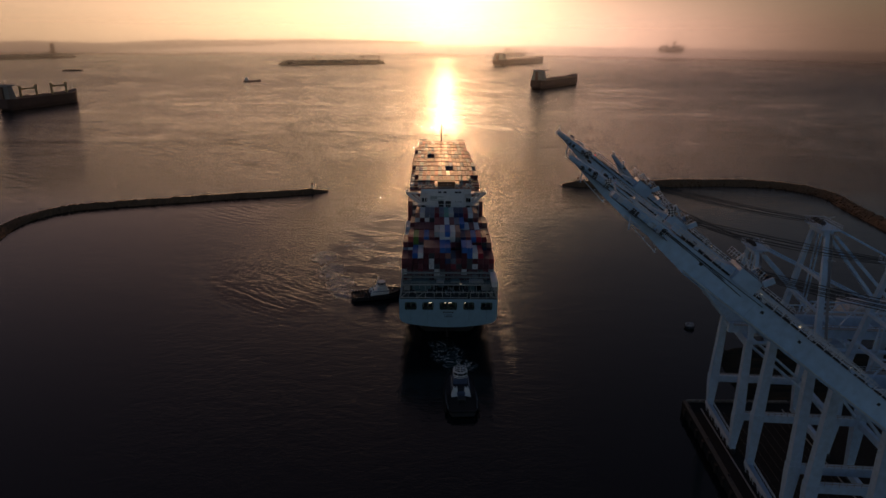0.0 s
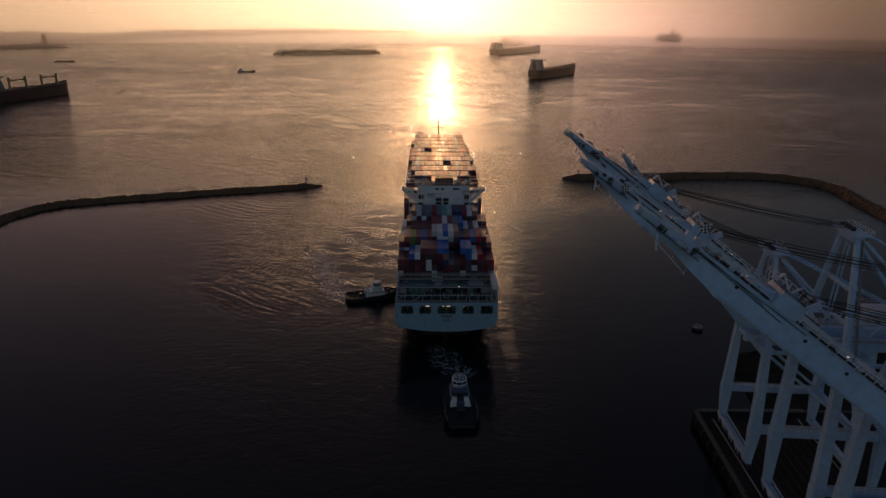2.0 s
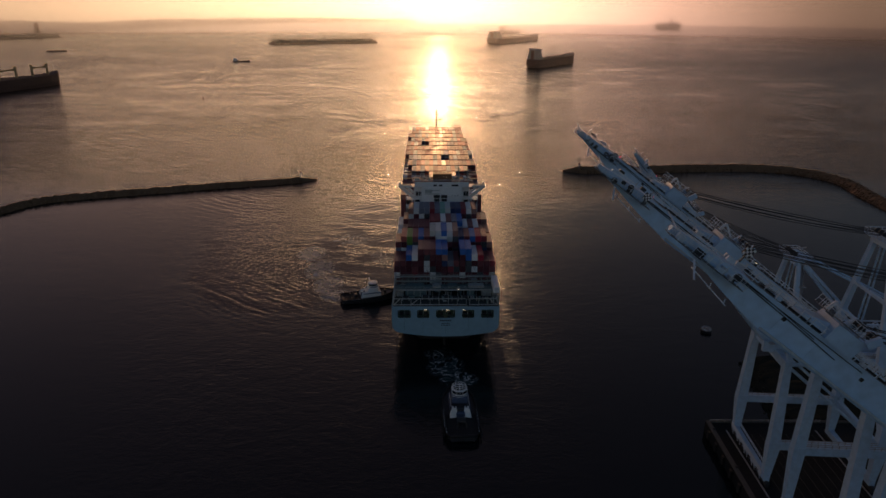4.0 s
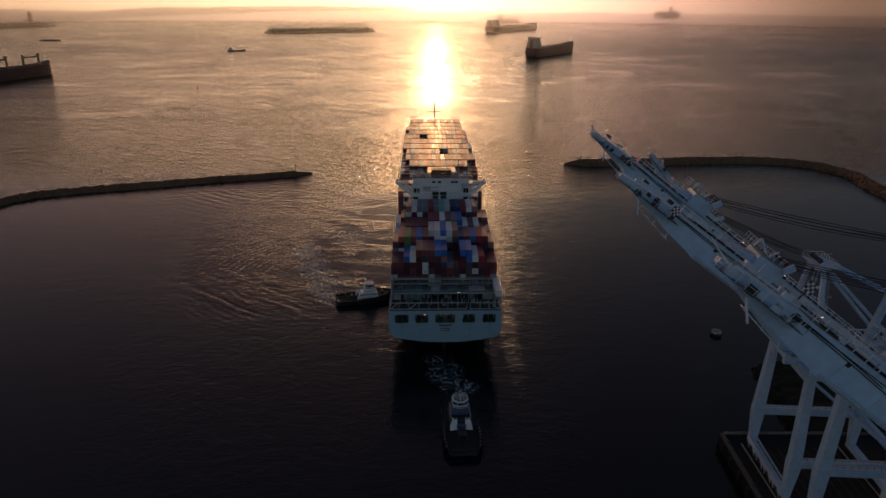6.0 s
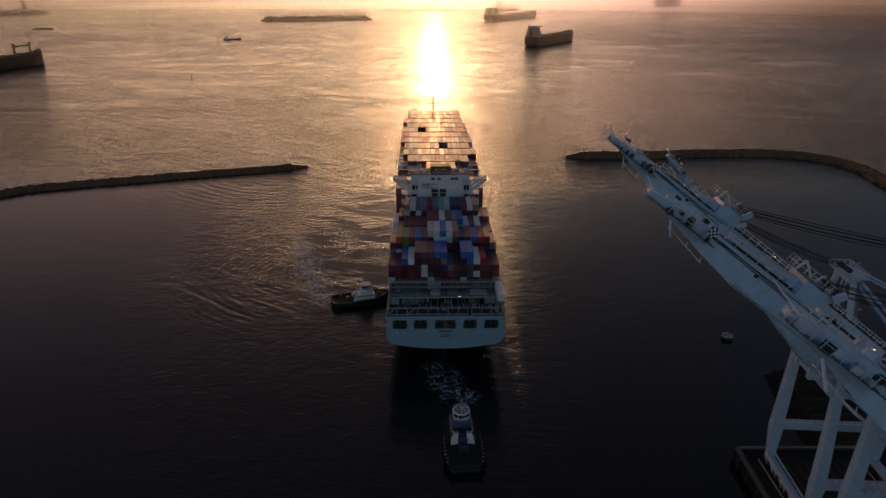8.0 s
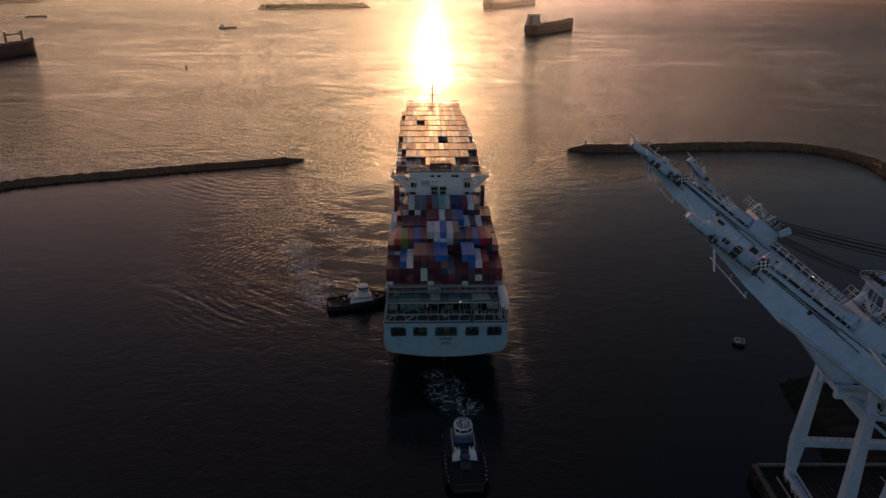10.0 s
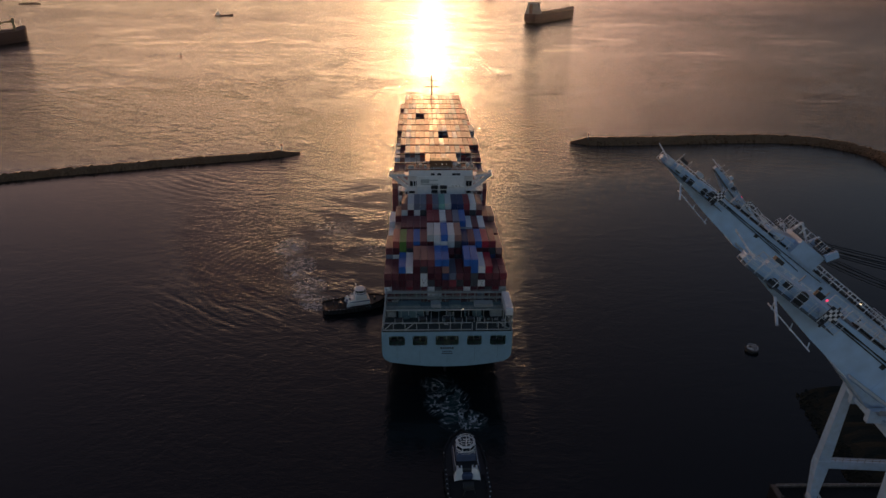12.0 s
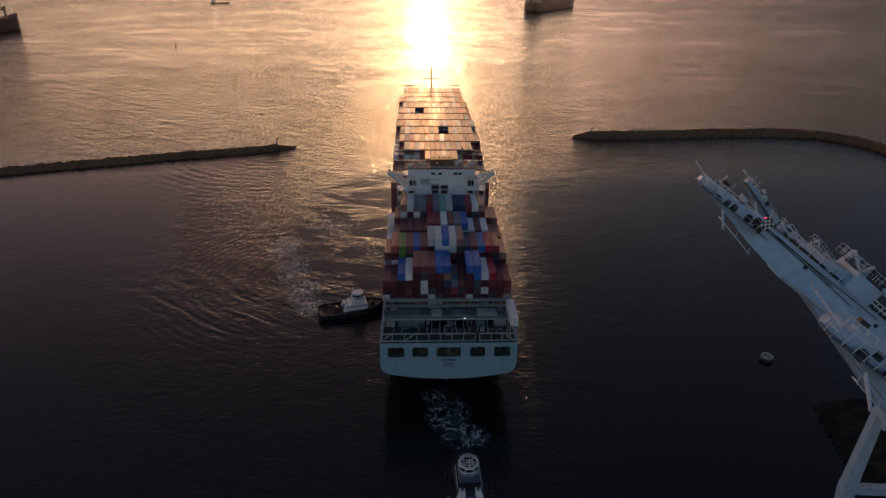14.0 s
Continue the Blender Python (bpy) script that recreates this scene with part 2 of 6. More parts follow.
    ridge = math2("MAXIMUM", math2("SUBTRACT", 1.0, math2("MULTIPLY", math2("ABSOLUTE", math2("SUBTRACT", swirl, 0.5), 0), 17.0)), 0.0)
    clumps = ramp(waves(0.2, 1, 1, 30, 5, 1.5), 0.42, 0.60, 0.12, 1.0)
    inside = ramp(total, 0.05, 0.6, 0.0, 1.0)
    foam = math2("MULTIPLY", math2("MULTIPLY", ridge, clumps), inside)
    froth = math2("MULTIPLY", ramp(total, 0.7, 1.5, 0.0, 1.0), ramp(waves(0.42, 0.6, 1, 24, 6, 2.0), 0.50, 0.64, 0.0, 0.8))
    foam = math2("MAXIMUM", foam, froth)
    air = n.new("ShaderNodeMix")
    air.data_type = "RGBA"
    air.inputs["A"].default_value = (0.006, 0.009, 0.011, 1)
    air.inputs["B"].default_value = (0.022, 0.050, 0.052, 1)
    l.new(math2("MULTIPLY", inside, ramp(swirl, 0.3, 0.6, 0.15, 1.0)), air.inputs["Factor"])
    mix = n.new("ShaderNodeMix")
    mix.data_type = "RGBA"
    mix.inputs["B"].default_value = (0.72, 0.73, 0.73, 1)
    l.new(air.outputs["Result"], mix.inputs["A"])
    l.new(foam, mix.inputs["Factor"])
    l.new(mix.outputs["Result"], b.inputs["Base Color"])
    rg = n.new("ShaderNodeMapRange")
    rg.inputs["To Min"].default_value = 0.12
    rg.inputs["To Max"].default_value = 0.8
    l.new(foam, rg.inputs["Value"])
    gloss = math2("SUBTRACT", rg.outputs[0], math2("MULTIPLY", calm, 0.09))
    l.new(math2("ADD", gloss, ramp(sep.outputs["Y"], 640.0, 2000.0, 0.0, 0.15)), b.inputs["Roughness"])
    return m


WAVE = 0.46
FOAM = ((3, 260, 9, 11, 1.1), (8, 250, 9, 7, 1.3), (0, 270, 9, 8, 0.5), (-52, 330, 9, 9, 2.0), (-58, 344, 9, 13, 2.0), (-66, 365, 9, 16, 1.6), (-75, 389, 10, 15, 1.3), (-55, 415, 20, 20, 0.4), (-32, 385, 12, 20, 0.4))
M_WATER = water_mat()
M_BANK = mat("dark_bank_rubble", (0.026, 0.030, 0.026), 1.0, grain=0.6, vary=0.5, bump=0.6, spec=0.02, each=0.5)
M_ROCK = mat("breakwater_rock", (0.20, 0.105, 0.055), 0.9, grain=0.6, vary=0.5, bump=0.6, each=0.5)
M_CONC = mat("quay_concrete", (0.11, 0.105, 0.10), 0.9, grain=0.4, vary=0.35, bump=0.3, spec=0.15)
M_ASPH = mat("yard_asphalt", (0.024, 0.026, 0.028), 0.95, grain=0.5, vary=0.4, bump=0.3, spec=0.06)
M_CRANE = mat("crane_pale_blue_paint", (0.42, 0.60, 0.78), 0.45, grain=0.25, vary=0.2, bump=0.03)
M_CRANEW = mat("crane_white_paint", (0.56, 0.66, 0.75), 0.5, grain=0.5, vary=0.22, bump=0.04)
M_CRANE2 = mat("crane_grey_paint", (0.50, 0.55, 0.60), 0.5, grain=0.4, vary=0.25, bump=0.05)
M_RAIL = mat("pale_painted_rail", (0.64, 0.70, 0.76), 0.5, grain=1.0, vary=0.3, bump=0.05)
M_STEEL = mat("galvanised_steel", (0.34, 0.36, 0.38), 0.5, 0.3, grain=1.0, vary=0.25, bump=0.05)
M_DARK = mat("dark_machinery", (0.03, 0.032, 0.036), 0.55, grain=0.8, vary=0.4, bump=0.1)
M_GRATE = mat("steel_grating", (0.11, 0.13, 0.15), 0.7, 0.2, grain=1.5, vary=0.5, bump=0.2)
M_ROPE = mat("black_wire_rope", (0.015, 0.015, 0.016), 0.7, grain=2.0, bump=0.1)
M_HULLB = mat("hull_light_blue_paint", (0.25, 0.41, 0.50), 0.45, grain=0.15, vary=0.14, bump=0.03)
M_HULLD = mat("hull_dark_antifouling", (0.014, 0.011, 0.011), 0.6, grain=0.2, vary=0.4, bump=0.05)
M_WHITE = mat("ship_white_paint", (0.80, 0.79, 0.77), 0.45, grain=0.3, vary=0.12, bump=0.03)
M_TEAL = mat("deck_teal_paint", (0.10, 0.17, 0.175), 0.6, grain=0.3, vary=0.25, bump=0.05)
M_DECKDK = mat("dark_green_deck", (0.035, 0.052, 0.05), 0.7, grain=0.4, vary=0.4, bump=0.08)
M_LINE = mat("worn_lane_paint", (0.085, 0.085, 0.085), 0.85, grain=0.8, vary=0.6, bump=0.1)
M_MOOR = mat("mooring_deck_green", (0.09, 0.14, 0.10), 0.6, grain=0.5, vary=0.4, bump=0.05)
M_LASH = mat("lashing_bridge_steel", (0.36, 0.38, 0.36), 0.65, grain=0.5, vary=0.3, bump=0.05)
M_GLASS = mat("dark_window_glass", (0.02, 0.025, 0.03), 0.12, grain=0.5, vary=0.2, bump=0)
M_BLACK = mat("black_rubber", (0.012, 0.012, 0.013), 0.8, grain=1.0, vary=0.3, bump=0.2)
M_FUNNEL = mat("funnel_brown_paint", (0.17, 0.075, 0.035), 0.5, grain=0.4, vary=0.25, bump=0.03)
M_FARDECK = mat("faded_oxide_deck", (0.19, 0.10, 0.07), 0.7, grain=0.2, vary=0.35, bump=0.05)
M_RUST = mat("red_oxide_deck", (0.20, 0.075, 0.05), 0.7, grain=0.3, vary=0.35, bump=0.08)
M_SHIPDK = mat("black_hull_paint", (0.03, 0.03, 0.034), 0.5, grain=0.1, vary=0.3, bump=0.03)
M_FARHULL = mat("faded_grey_brown_hull", (0.11, 0.055, 0.042), 0.7, grain=0.1, vary=0.3, bump=0.03)
M_FARHOUSE = mat("weathered_grey_white_paint", (0.30, 0.27, 0.25), 0.6, grain=0.2, vary=0.25, bump=0.03)
M_BUFF = mat("buff_crane_paint", (0.42, 0.28, 0.12), 0.5, grain=0.2, vary=0.2, bump=0.03)
M_LEAF = mat("palm_foliage", (0.045, 0.042, 0.024), 0.8, grain=0.5, vary=0.5, bump=0.1)
M_SAND = mat("island_soil", (0.12, 0.08, 0.052), 0.95, grain=0.2, vary=0.4, bump=0.3)
M_TUGB = mat("tug_blue_paint", (0.07, 0.10, 0.17), 0.5, grain=0.5, vary=0.2, bump=0.03)
M_LAMPW = lamp_mat("white_deck_lamp", (1.0, 0.86, 0.66), 1.3)
M_LAMPB = lamp_mat("bright_walkway_lamp", (1.0, 0.80, 0.50), 2)
M_LAMPR = lamp_mat("red_beacon_lamp", (1.0, 0.03, 0.10), 3)
M_CHKW = mat("white_marker_paint", (0.8, 0.8, 0.8), 0.5, grain=1, vary=0.1, bump=0)
COLOURS = {
    "R": ("dark red", (0.266, 0.0448, 0.0588)), "N": ("maroon brown", (0.21, 0.0672, 0.077)), "B": ("bright blue", (0.04, 0.16, 0.47)),
    "K": ("navy blue", (0.035, 0.056, 0.14)), "W": ("off-white", (0.78, 0.78, 0.78)), "G": ("green", (0.14, 0.266, 0.063)),
    "O": ("coral red", (0.504, 0.126, 0.105)), "T": ("teal", (0.182, 0.406, 0.364)), "S": ("slate grey", (0.196, 0.217, 0.28)),
    "M": ("deep maroon", (0.11, 0.032, 0.042)), "Z": ("deep grey", (0.075, 0.08, 0.09)),
    "L": ("pale grey", (0.532, 0.56, 0.56)), "C": ("crimson", (0.49, 0.042, 0.07)), "D": ("tan brown", (0.35, 0.182, 0.154)),
}
M_BOX = {k: mat("container_paint_" + v[0].replace(" ", "_"), v[1], 0.36, spec=0.42, grain=0.5, vary=0.3, bump=0.06, each=0.7) for k, v in COLOURS.items()}


# mesh helpers
def box(bm, c, size, rz=0.0, bevel=0.0):
    m = Matrix.Translation(c) @ Matrix.Rotation(radians(rz), 4, "Z") @ Matrix.Diagonal((*size, 1))
    g = bmesh.ops.create_cube(bm, size=1, matrix=m)
    if bevel:
        es = list({e for v in g["verts"] for e in v.link_edges})
        bmesh.ops.bevel(bm, geom=es, offset=bevel, segments=1, affect="EDGES", profile=0.5)
    return g


def span(p, q):
    p, q = Vector(p), Vector(q)
    d = q - p
    z = d.normalized()
    up = Vector((0, 0, 1)) if abs(z.z) < 0.98 else Vector((0, 1, 0))
    x = up.cross(z).normalized()
    y = z.cross(x)
    return Matrix((x, y, z)).transposed().to_4x4(), (p + q) / 2, d.length


def beam(bm, p, q, w, h=None, w2=None, h2=None):
    """A box beam from p to q; w across, h in the plane of up; w2, h2 at its far end."""
    h = h or w
    w2, h2 = w2 or w, h2 or h
    r, c, L = span(p, q)
    vs = []
    for k, (a, b2) in ((-0.5, (w, h)), (0.5, (w2, h2))):
        for sx, sy in ((-1, -1), (1, -1), (1, 1), (-1, 1)):
            vs.append(bm.verts.new(Vector(c) + (r @ Vector((sx * a / 2, sy * b2 / 2, k * L)))))
    for f in ((3, 2, 1, 0), (4, 5, 6, 7), (0, 1, 5, 4), (1, 2, 6, 5), (2, 3, 7, 6), (3, 0, 4, 7)):
        bm.faces.new([vs[i] for i in f])


def tube(bm, p, q, r1, r2=None, n=8):
    r, c, L = span(p, q)
    bmesh.ops.create_cone(bm, cap_ends=True, segments=n, radius1=r1, radius2=r1 if r2 is None else r2, depth=L, matrix=Matrix.Translation(c) @ r)


def fence(bm, p, q, high=1.1, step=2.0, r=0.035, rails=2):
    """A handrail of posts and rails along p to q."""
    p, q = Vector(p), Vector(q)
    k = max(1, round((q - p).length / step))
    for i in range(k + 1):
        a = p.lerp(q, i / k)
        beam(bm, a, a + Vector((0, 0, high)), r * 2)
    for j in range(rails):
        z = Vector((0, 0, high * (j + 1) / rails))
        beam(bm, p + z, q + z, r * 2)


def mesh_of(bm, name, material):
    me = bpy.data.meshes.new(name)
    bm.normal_update()
    bm.to_mesh(me)
    bm.free()
    me.materials.append(material)
    return me


def part(name, bm, material, parent=None, label="", m=None):
    ob = new(name, mesh_of(bm, name, material))
    if parent is not None:
        ob.parent = parent
    if m is not None:
        ob.matrix_basis = m
    if label:
        tagged(ob, label)
    return ob


def thing(name, m, label, category, group="", kind=""):
    ob = new(name)
    ob.empty_display_size = 0.5
    ob.matrix_basis = m
    return tagged(ob, label, category, group, kind)


def solid(name, bm, material, label, category="", kind="", group="", m=None):
    ob = new(name, mesh_of(bm, name, material))
    if m is not None:
        ob.matrix_basis = m
    return tagged(ob, label, category, group, kind)


def lofted(bm, rings, close=True):
    """Skin a list of equal rings of points."""
    vs = [[bm.verts.new(p) for p in ring] for ring in rings]
    n = len(vs[0])
    for a, b2 in zip(vs, vs[1:]):
        for i in range(n):
            bm.faces.new((a[i], a[(i + 1) % n], b2[(i + 1) % n], b2[i]))
    if close:
        bm.faces.new(list(reversed(vs[0])))
        bm.faces.new(vs[-1])
    return vs


# the sea
bm = bmesh.new()
bmesh.ops.create_circle(bm, cap_ends=True, segments=128, radius=5200)
sea = solid("water", bm, M_WATER, "dark rippled harbour sea with a golden sun glitter", "water", "structure")


# breakwaters: a rubble mound along a line, with loose stones over it
def smooth_line(pts, step):
    out = []
    P = [Vector(p) for p in pts]
    P = [2 * P[0] - P[1]] + P + [2 * P[-1] - P[-2]]
    for i in range(1, len(P) - 2):
        a, b2, c, d = P[i - 1:i + 3]
        k = max(1, round((c - b2).length / step))
        for j in range(k):
            t = j / k
            out.append(0.5 * ((2 * b2) + (c - a) * t + (2 * a - 5 * b2 + 4 * c - d) * t * t + (3 * b2 - a - 3 * c + d) * t ** 3))
    out.append(P[-2])
    return out


def breakwater(name, pts, label, bulk):
    line = smooth_line([(*p, 0) for p in pts], 4.0)
    bm = bmesh.new()
    rng = random.Random(7)
    rings = []
    n = len(line)
    for i, p in enumerate(line):
        d = (line[min(i + 1, n - 1)] - line[max(i - 1, 0)]).normalized()
        s = Vector((-d.y, d.x, 0))
        w = min(1.0, 0.1 + i * 0.22)
        prof = ((-8, -1.5), (-5.6, 0.6), (-3.3, 2.4), (-1.6, 3.4), (1.6, 3.5), (3.3, 2.4), (5.6, 0.5), (8, -1.5))
        rings.append([p + s * (a * w * bulk + rng.uniform(-0.5, 0.5)) + Vector((0, 0, b2 * bulk * (0.3 + 0.7 * w) + rng.uniform(-0.35, 0.35))) for a, b2 in prof])
    lofted(bm, rings)
    ob = solid(name, bm, M_ROCK, label, "breakwater", "structure")
    return ob, line


def stone_mesh(seed):
    rng = random.Random(seed)
    bm = bmesh.new()
    bmesh.ops.create_icosphere(bm, subdivisions=1, radius=1)
    for v in bm.verts:
        v.co *= rng.uniform(0.72, 1.15)
        v.co.z *= 0.75
    return mesh_of(bm, "stone", M_ROCK)


STONES = [stone_mesh(i) for i in range(5)]


def scatter_stones(parent, line, spots, seed, small=0.6, large=1.5, material=M_ROCK, bulk=1.0):
    rng = random.Random(seed)
    verts, faces = [], []
    n = len(line)
    for k in range(spots):
        i = rng.randrange(4 if n > 60 else 1, n - 1)
        p, d = line[i], (line[i + 1] - line[i - 1]).normalized()
        s = Vector((-d.y, d.x, 0))
        a = rng.uniform(-5.8, 5.8)
        z = max(0.0, 3.3 - abs(a) * 0.52) * bulk
        a *= bulk
        r = rng.uniform(small, large)
        me = STONES[rng.randrange(5)]
        m = Matrix.LocRotScale(p + s * a + d * rng.uniform(-2, 2) + Vector((0, 0, z)), Euler((rng.uniform(0, 6), rng.uniform(0, 6), rng.uniform(0, 6))), (r, r * rng.uniform(0.7, 1.2), r * 0.8))
        b0 = len(verts)
        verts += [m @ v.co for v in me.vertices]
        faces += [[b0 + j for j in f.vertices] for f in me.polygons]
    me = bpy.data.meshes.new("loose_stones")
    me.from_pydata(verts, [], faces)
    me.materials.append(material)
    ob = new("loose_stones", me)
    ob.parent = parent
    tagged(ob, "rough grey-brown armour stones heaped on the mound", kind="stuff")


bw_a, line_a = breakwater("breakwater_west", ((-103, 568), (-140, 554), (-184, 540), (-225, 525), (-264, 511), (-294, 496), (-309, 470), (-310, 442), (-303, 415), (-290, 390)),
                          "long low rubble breakwater of brown rock", 0.92)
bw_b, line_b = breakwater("breakwater_east", ((112, 604), (150, 604), (195, 608), (242, 613), (292, 613), (326, 599), (344, 566), (339, 522), (334, 466), (328, 430)),
                          "curved rubble breakwater of brown rock", 1.25)
scatter_stones(bw_a, line_a, 1300, 3, 0.8, 1.9, bulk=0.92)
scatter_stones(bw_b, line_b, 1700, 4, 0.8, 2.2, bulk=1.25)


def beacon(x, y, z):
    t = thing("navigation_beacon", pose(x, y, z), "small beacon post at the breakwater's end", "beacon", "breakwater beacons")
    bm = bmesh.new()
    tube(bm, (0, 0, 0), (0, 0, 5), 0.35, 0.3, 8)
    part("post", bm, M_STEEL, t)
    bm = bmesh.new()
    box(bm, (0, 0, 5.4), (1.6, 0.2, 1.6), 0, 0.05)
    part("day_mark", bm, M_RUST, t)
    bm = bmesh.new()
    tube(bm, (0, 0, 6.2), (0, 0, 6.9), 0.3, 0.2, 8)
    part("lantern", bm, M_DARK, t)


beacon(-116, 563.5, 2.3)
beacon(126, 601.5, 2.3)

# ---- container ship ----
SHIP = Matrix.Translation((2.8, 264, 0)) @ Matrix.Rotation(radians(0.95), 4, "Z")
BEAM, LOA, DECK = 43.0, 314.0, 25.0
ship = thing("container_ship", SHIP, "large light-blue container ship, laden, seen from its stern", "ship")


def hull_ring(y, half, zlow, ztop, fl, low_half):
    """One cross-section: deck edge half-breadth, flat bottom half-breadth."""
    side = [(half, ztop), (half, zlow + 6.0), (half * 0.99, zlow + 4.2), (half * 0.955, zlow + 2.9), (half * 0.88, zlow + 1.9), (low_half, zlow + 0.9), (low_half * 0.5, zlow + 0.2)]
    return [(-x, y, z) for x, z in side] + [(0, y, zlow)] + [(x, y, z) for x, z in reversed(side)]


bm = bmesh.new()
secs = []
for y, half, zl, lh in ((0, 21.5, 11.5, 13), (4, 21.5, 10.2, 13), (14, 21.5, 8.8, 15), (40, 21.5, 8.2, 18), (90, 21.5, 8, 19), (200, 21.5, 8, 19), (250, 20.6, 8, 16), (280, 16.5, 8.4, 10), (300, 9.5, 9.5, 4), (314, 1.2, 14, 0.4)):
    top = DECK + max(0, (y - 268) * 0.1)
    secs.append(hull_ring(y, half, zl, top, 0, lh))
OPENINGS = ((-19.1, -13.9), (-11.4, -6.5), (-3.8, 3.8), (6.6, 11.4), (14.2, 19.3))


def opening_outline(x0, x1, z0=19.9, z1=23.5, r=0.6):
    pts = []
    for cx, cz, a0 in ((x1 - r, z1 - r, 0), (x0 + r, z1 - r, 90), (x0 + r, z0 + r, 180), (x1 - r, z0 + r, 270)):
        for k in range(4):
            a = radians(a0 + k * 30)
            pts.append((cx + r * math.cos(a), cz + r * math.sin(a)))
    return pts


rings = lofted(bm, secs, False)
bm.faces.new(rings[-1])
# the transom is cut through by five mooring openings
stern = rings[0]
rim = [bm.edges.get((stern[i], stern[(i + 1) % len(stern)])) for i in range(len(stern))]
for x0, x1 in OPENINGS:
    vs = [bm.verts.new((x, 0, z)) for x, z in opening_outline(x0, x1)]
    rim += [bm.edges.new((vs[i], vs[(i + 1) % len(vs)])) for i in range(len(vs))]
bmesh.ops.triangle_fill(bm, use_beauty=True, use_dissolve=False, edges=rim)
bmesh.ops.recalc_face_normals(bm, faces=bm.faces)
part("hull", bm, M_HULLB, ship, "light-blue painted steel hull with a broad transom")
bm = bmesh.new()
secs = []
for y, half, top in ((20, 13, 9.8), (27, 17, 9.5), (44, 20, 9), (90, 20.8, 8.6), (200, 20.8, 8.6), (250, 18, 8.6), (285, 10, 9), (306, 1.5, 10)):
    secs.append([(-half, y, top), (-half * 0.9, y, 1), (-half * 0.6, y, -2), (half * 0.6, y, -2), (half * 0.9, y, 1), (half, y, top)])
lofted(bm, secs)
part("lower_hull", bm, M_HULLD, ship, "dark antifouling below the light-blue side")
bm = bmesh.new()
beam(bm, (0, 15.5, 9.6), (0, 16.5, -2), 0.9, 5.0)
part("rudder", bm, M_HULLD, ship)


def opening(x0, x1, lamps):
    """A rounded opening into the mooring deck: recess, raised rim, lamps, winch drums and fairleads."""
    z0 = 19.9
    pts = opening_outline(x0, x1)
    bm = bmesh.new()
    vs = lofted(bm, [[(x, 0.0, z) for x, z in pts], [(x, 4.0, z) for x, z in pts]], False)
    bm.faces.new(vs[-1])
    op = part("mooring_opening", bm, M_MOOR, ship, "dark rounded mooring opening in the transom")
    for k in range(2):
        bm = bmesh.new()
        x = x0 + (x1 - x0) * (0.28 + 0.44 * k)
        tube(bm, (x - 0.7, 2.2, z0 + 0.9), (x + 0.7, 2.2, z0 + 0.9), 0.6, 0.6, 10)
        part("winch_drum", bm, M_DARK, op)
    for f in (0.08, 0.5, 0.92):
        bm = bmesh.new()
        beam(bm, (x0 + (x1 - x0) * f, 3.4, z0), (x0 + (x1 - x0) * f, 3.4, z0 + 3.6), 0.25)
        part("stanchion", bm, M_LASH, op)
    bm = bmesh.new()
    c = (sum(p[0] for p in pts) / len(pts), sum(p[1] for p in pts) / len(pts))
    outer = [(c[0] + (x - c[0]) * 1.06 + (0.12 if x > c[0] else -0.12), c[1] + (z - c[1]) * 1.1) for x, z in pts]
    a = [bm.verts.new((x, -0.02, z)) for x, z in outer]
    b2 = [bm.verts.new((x, -0.16, z)) for x, z in outer]
    c2 = [bm.verts.new((x, -0.16, z)) for x, z in pts]
    d2 = [bm.verts.new((x, -0.02, z)) for x, z in pts]
    n = len(pts)
    for i in range(n):
        j = (i + 1) % n
        bm.faces.new((a[i], a[j], b2[j], b2[i]))
        bm.faces.new((b2[i], b2[j], c2[j], c2[i]))
        bm.faces.new((c2[i], c2[j], d2[j], d2[i]))
    part("rim", bm, M_HULLB, op)
    for lx in lamps:
        bm = bmesh.new()
        box(bm, (lx, 3.85, 21.6), (0.45, 0.2, 0.28), 0, 0.04)
        part("lamp", bm, M_LAMPB, op, "small lit deck lamp")
    # roller chocks along the lower edge
    for k in range(2):
        bm = bmesh.new()
        x = x0 + (x1 - x0) * (0.33 + 0.34 * k)
        box(bm, (x, -0.2, z0 + 0.45), (1.1, 0.25, 0.7), 0, 0.08)
        part("fairlead", bm, M_DARK, op)


for x0, x1, lamps in ((-19.1, -13.9, ()), (-11.4, -6.5, (-7.6, -8.3)), (-3.8, 3.8, (-1.3, 0.6, 1.3)), (6.6, 11.4, (7.5,)), (14.2, 19.3, ())):
    opening(x0, x1, lamps)
# name and port of registry as plain bars
for z, w, h in ((18.7, 4.6, 0.7), (17.4, 3.4, 0.4), (16.6, 3.8, 0.4)):
    bm = bmesh.new()
    k = 6
    for i in range(k):
        box(bm, (-w / 2 + w * (i + 0.5) / k, -0.012, z), (w / k * 0.72, 0.02, h))
    part("name_lettering", bm, M_DARK, ship, "dark lettering, too small to read")

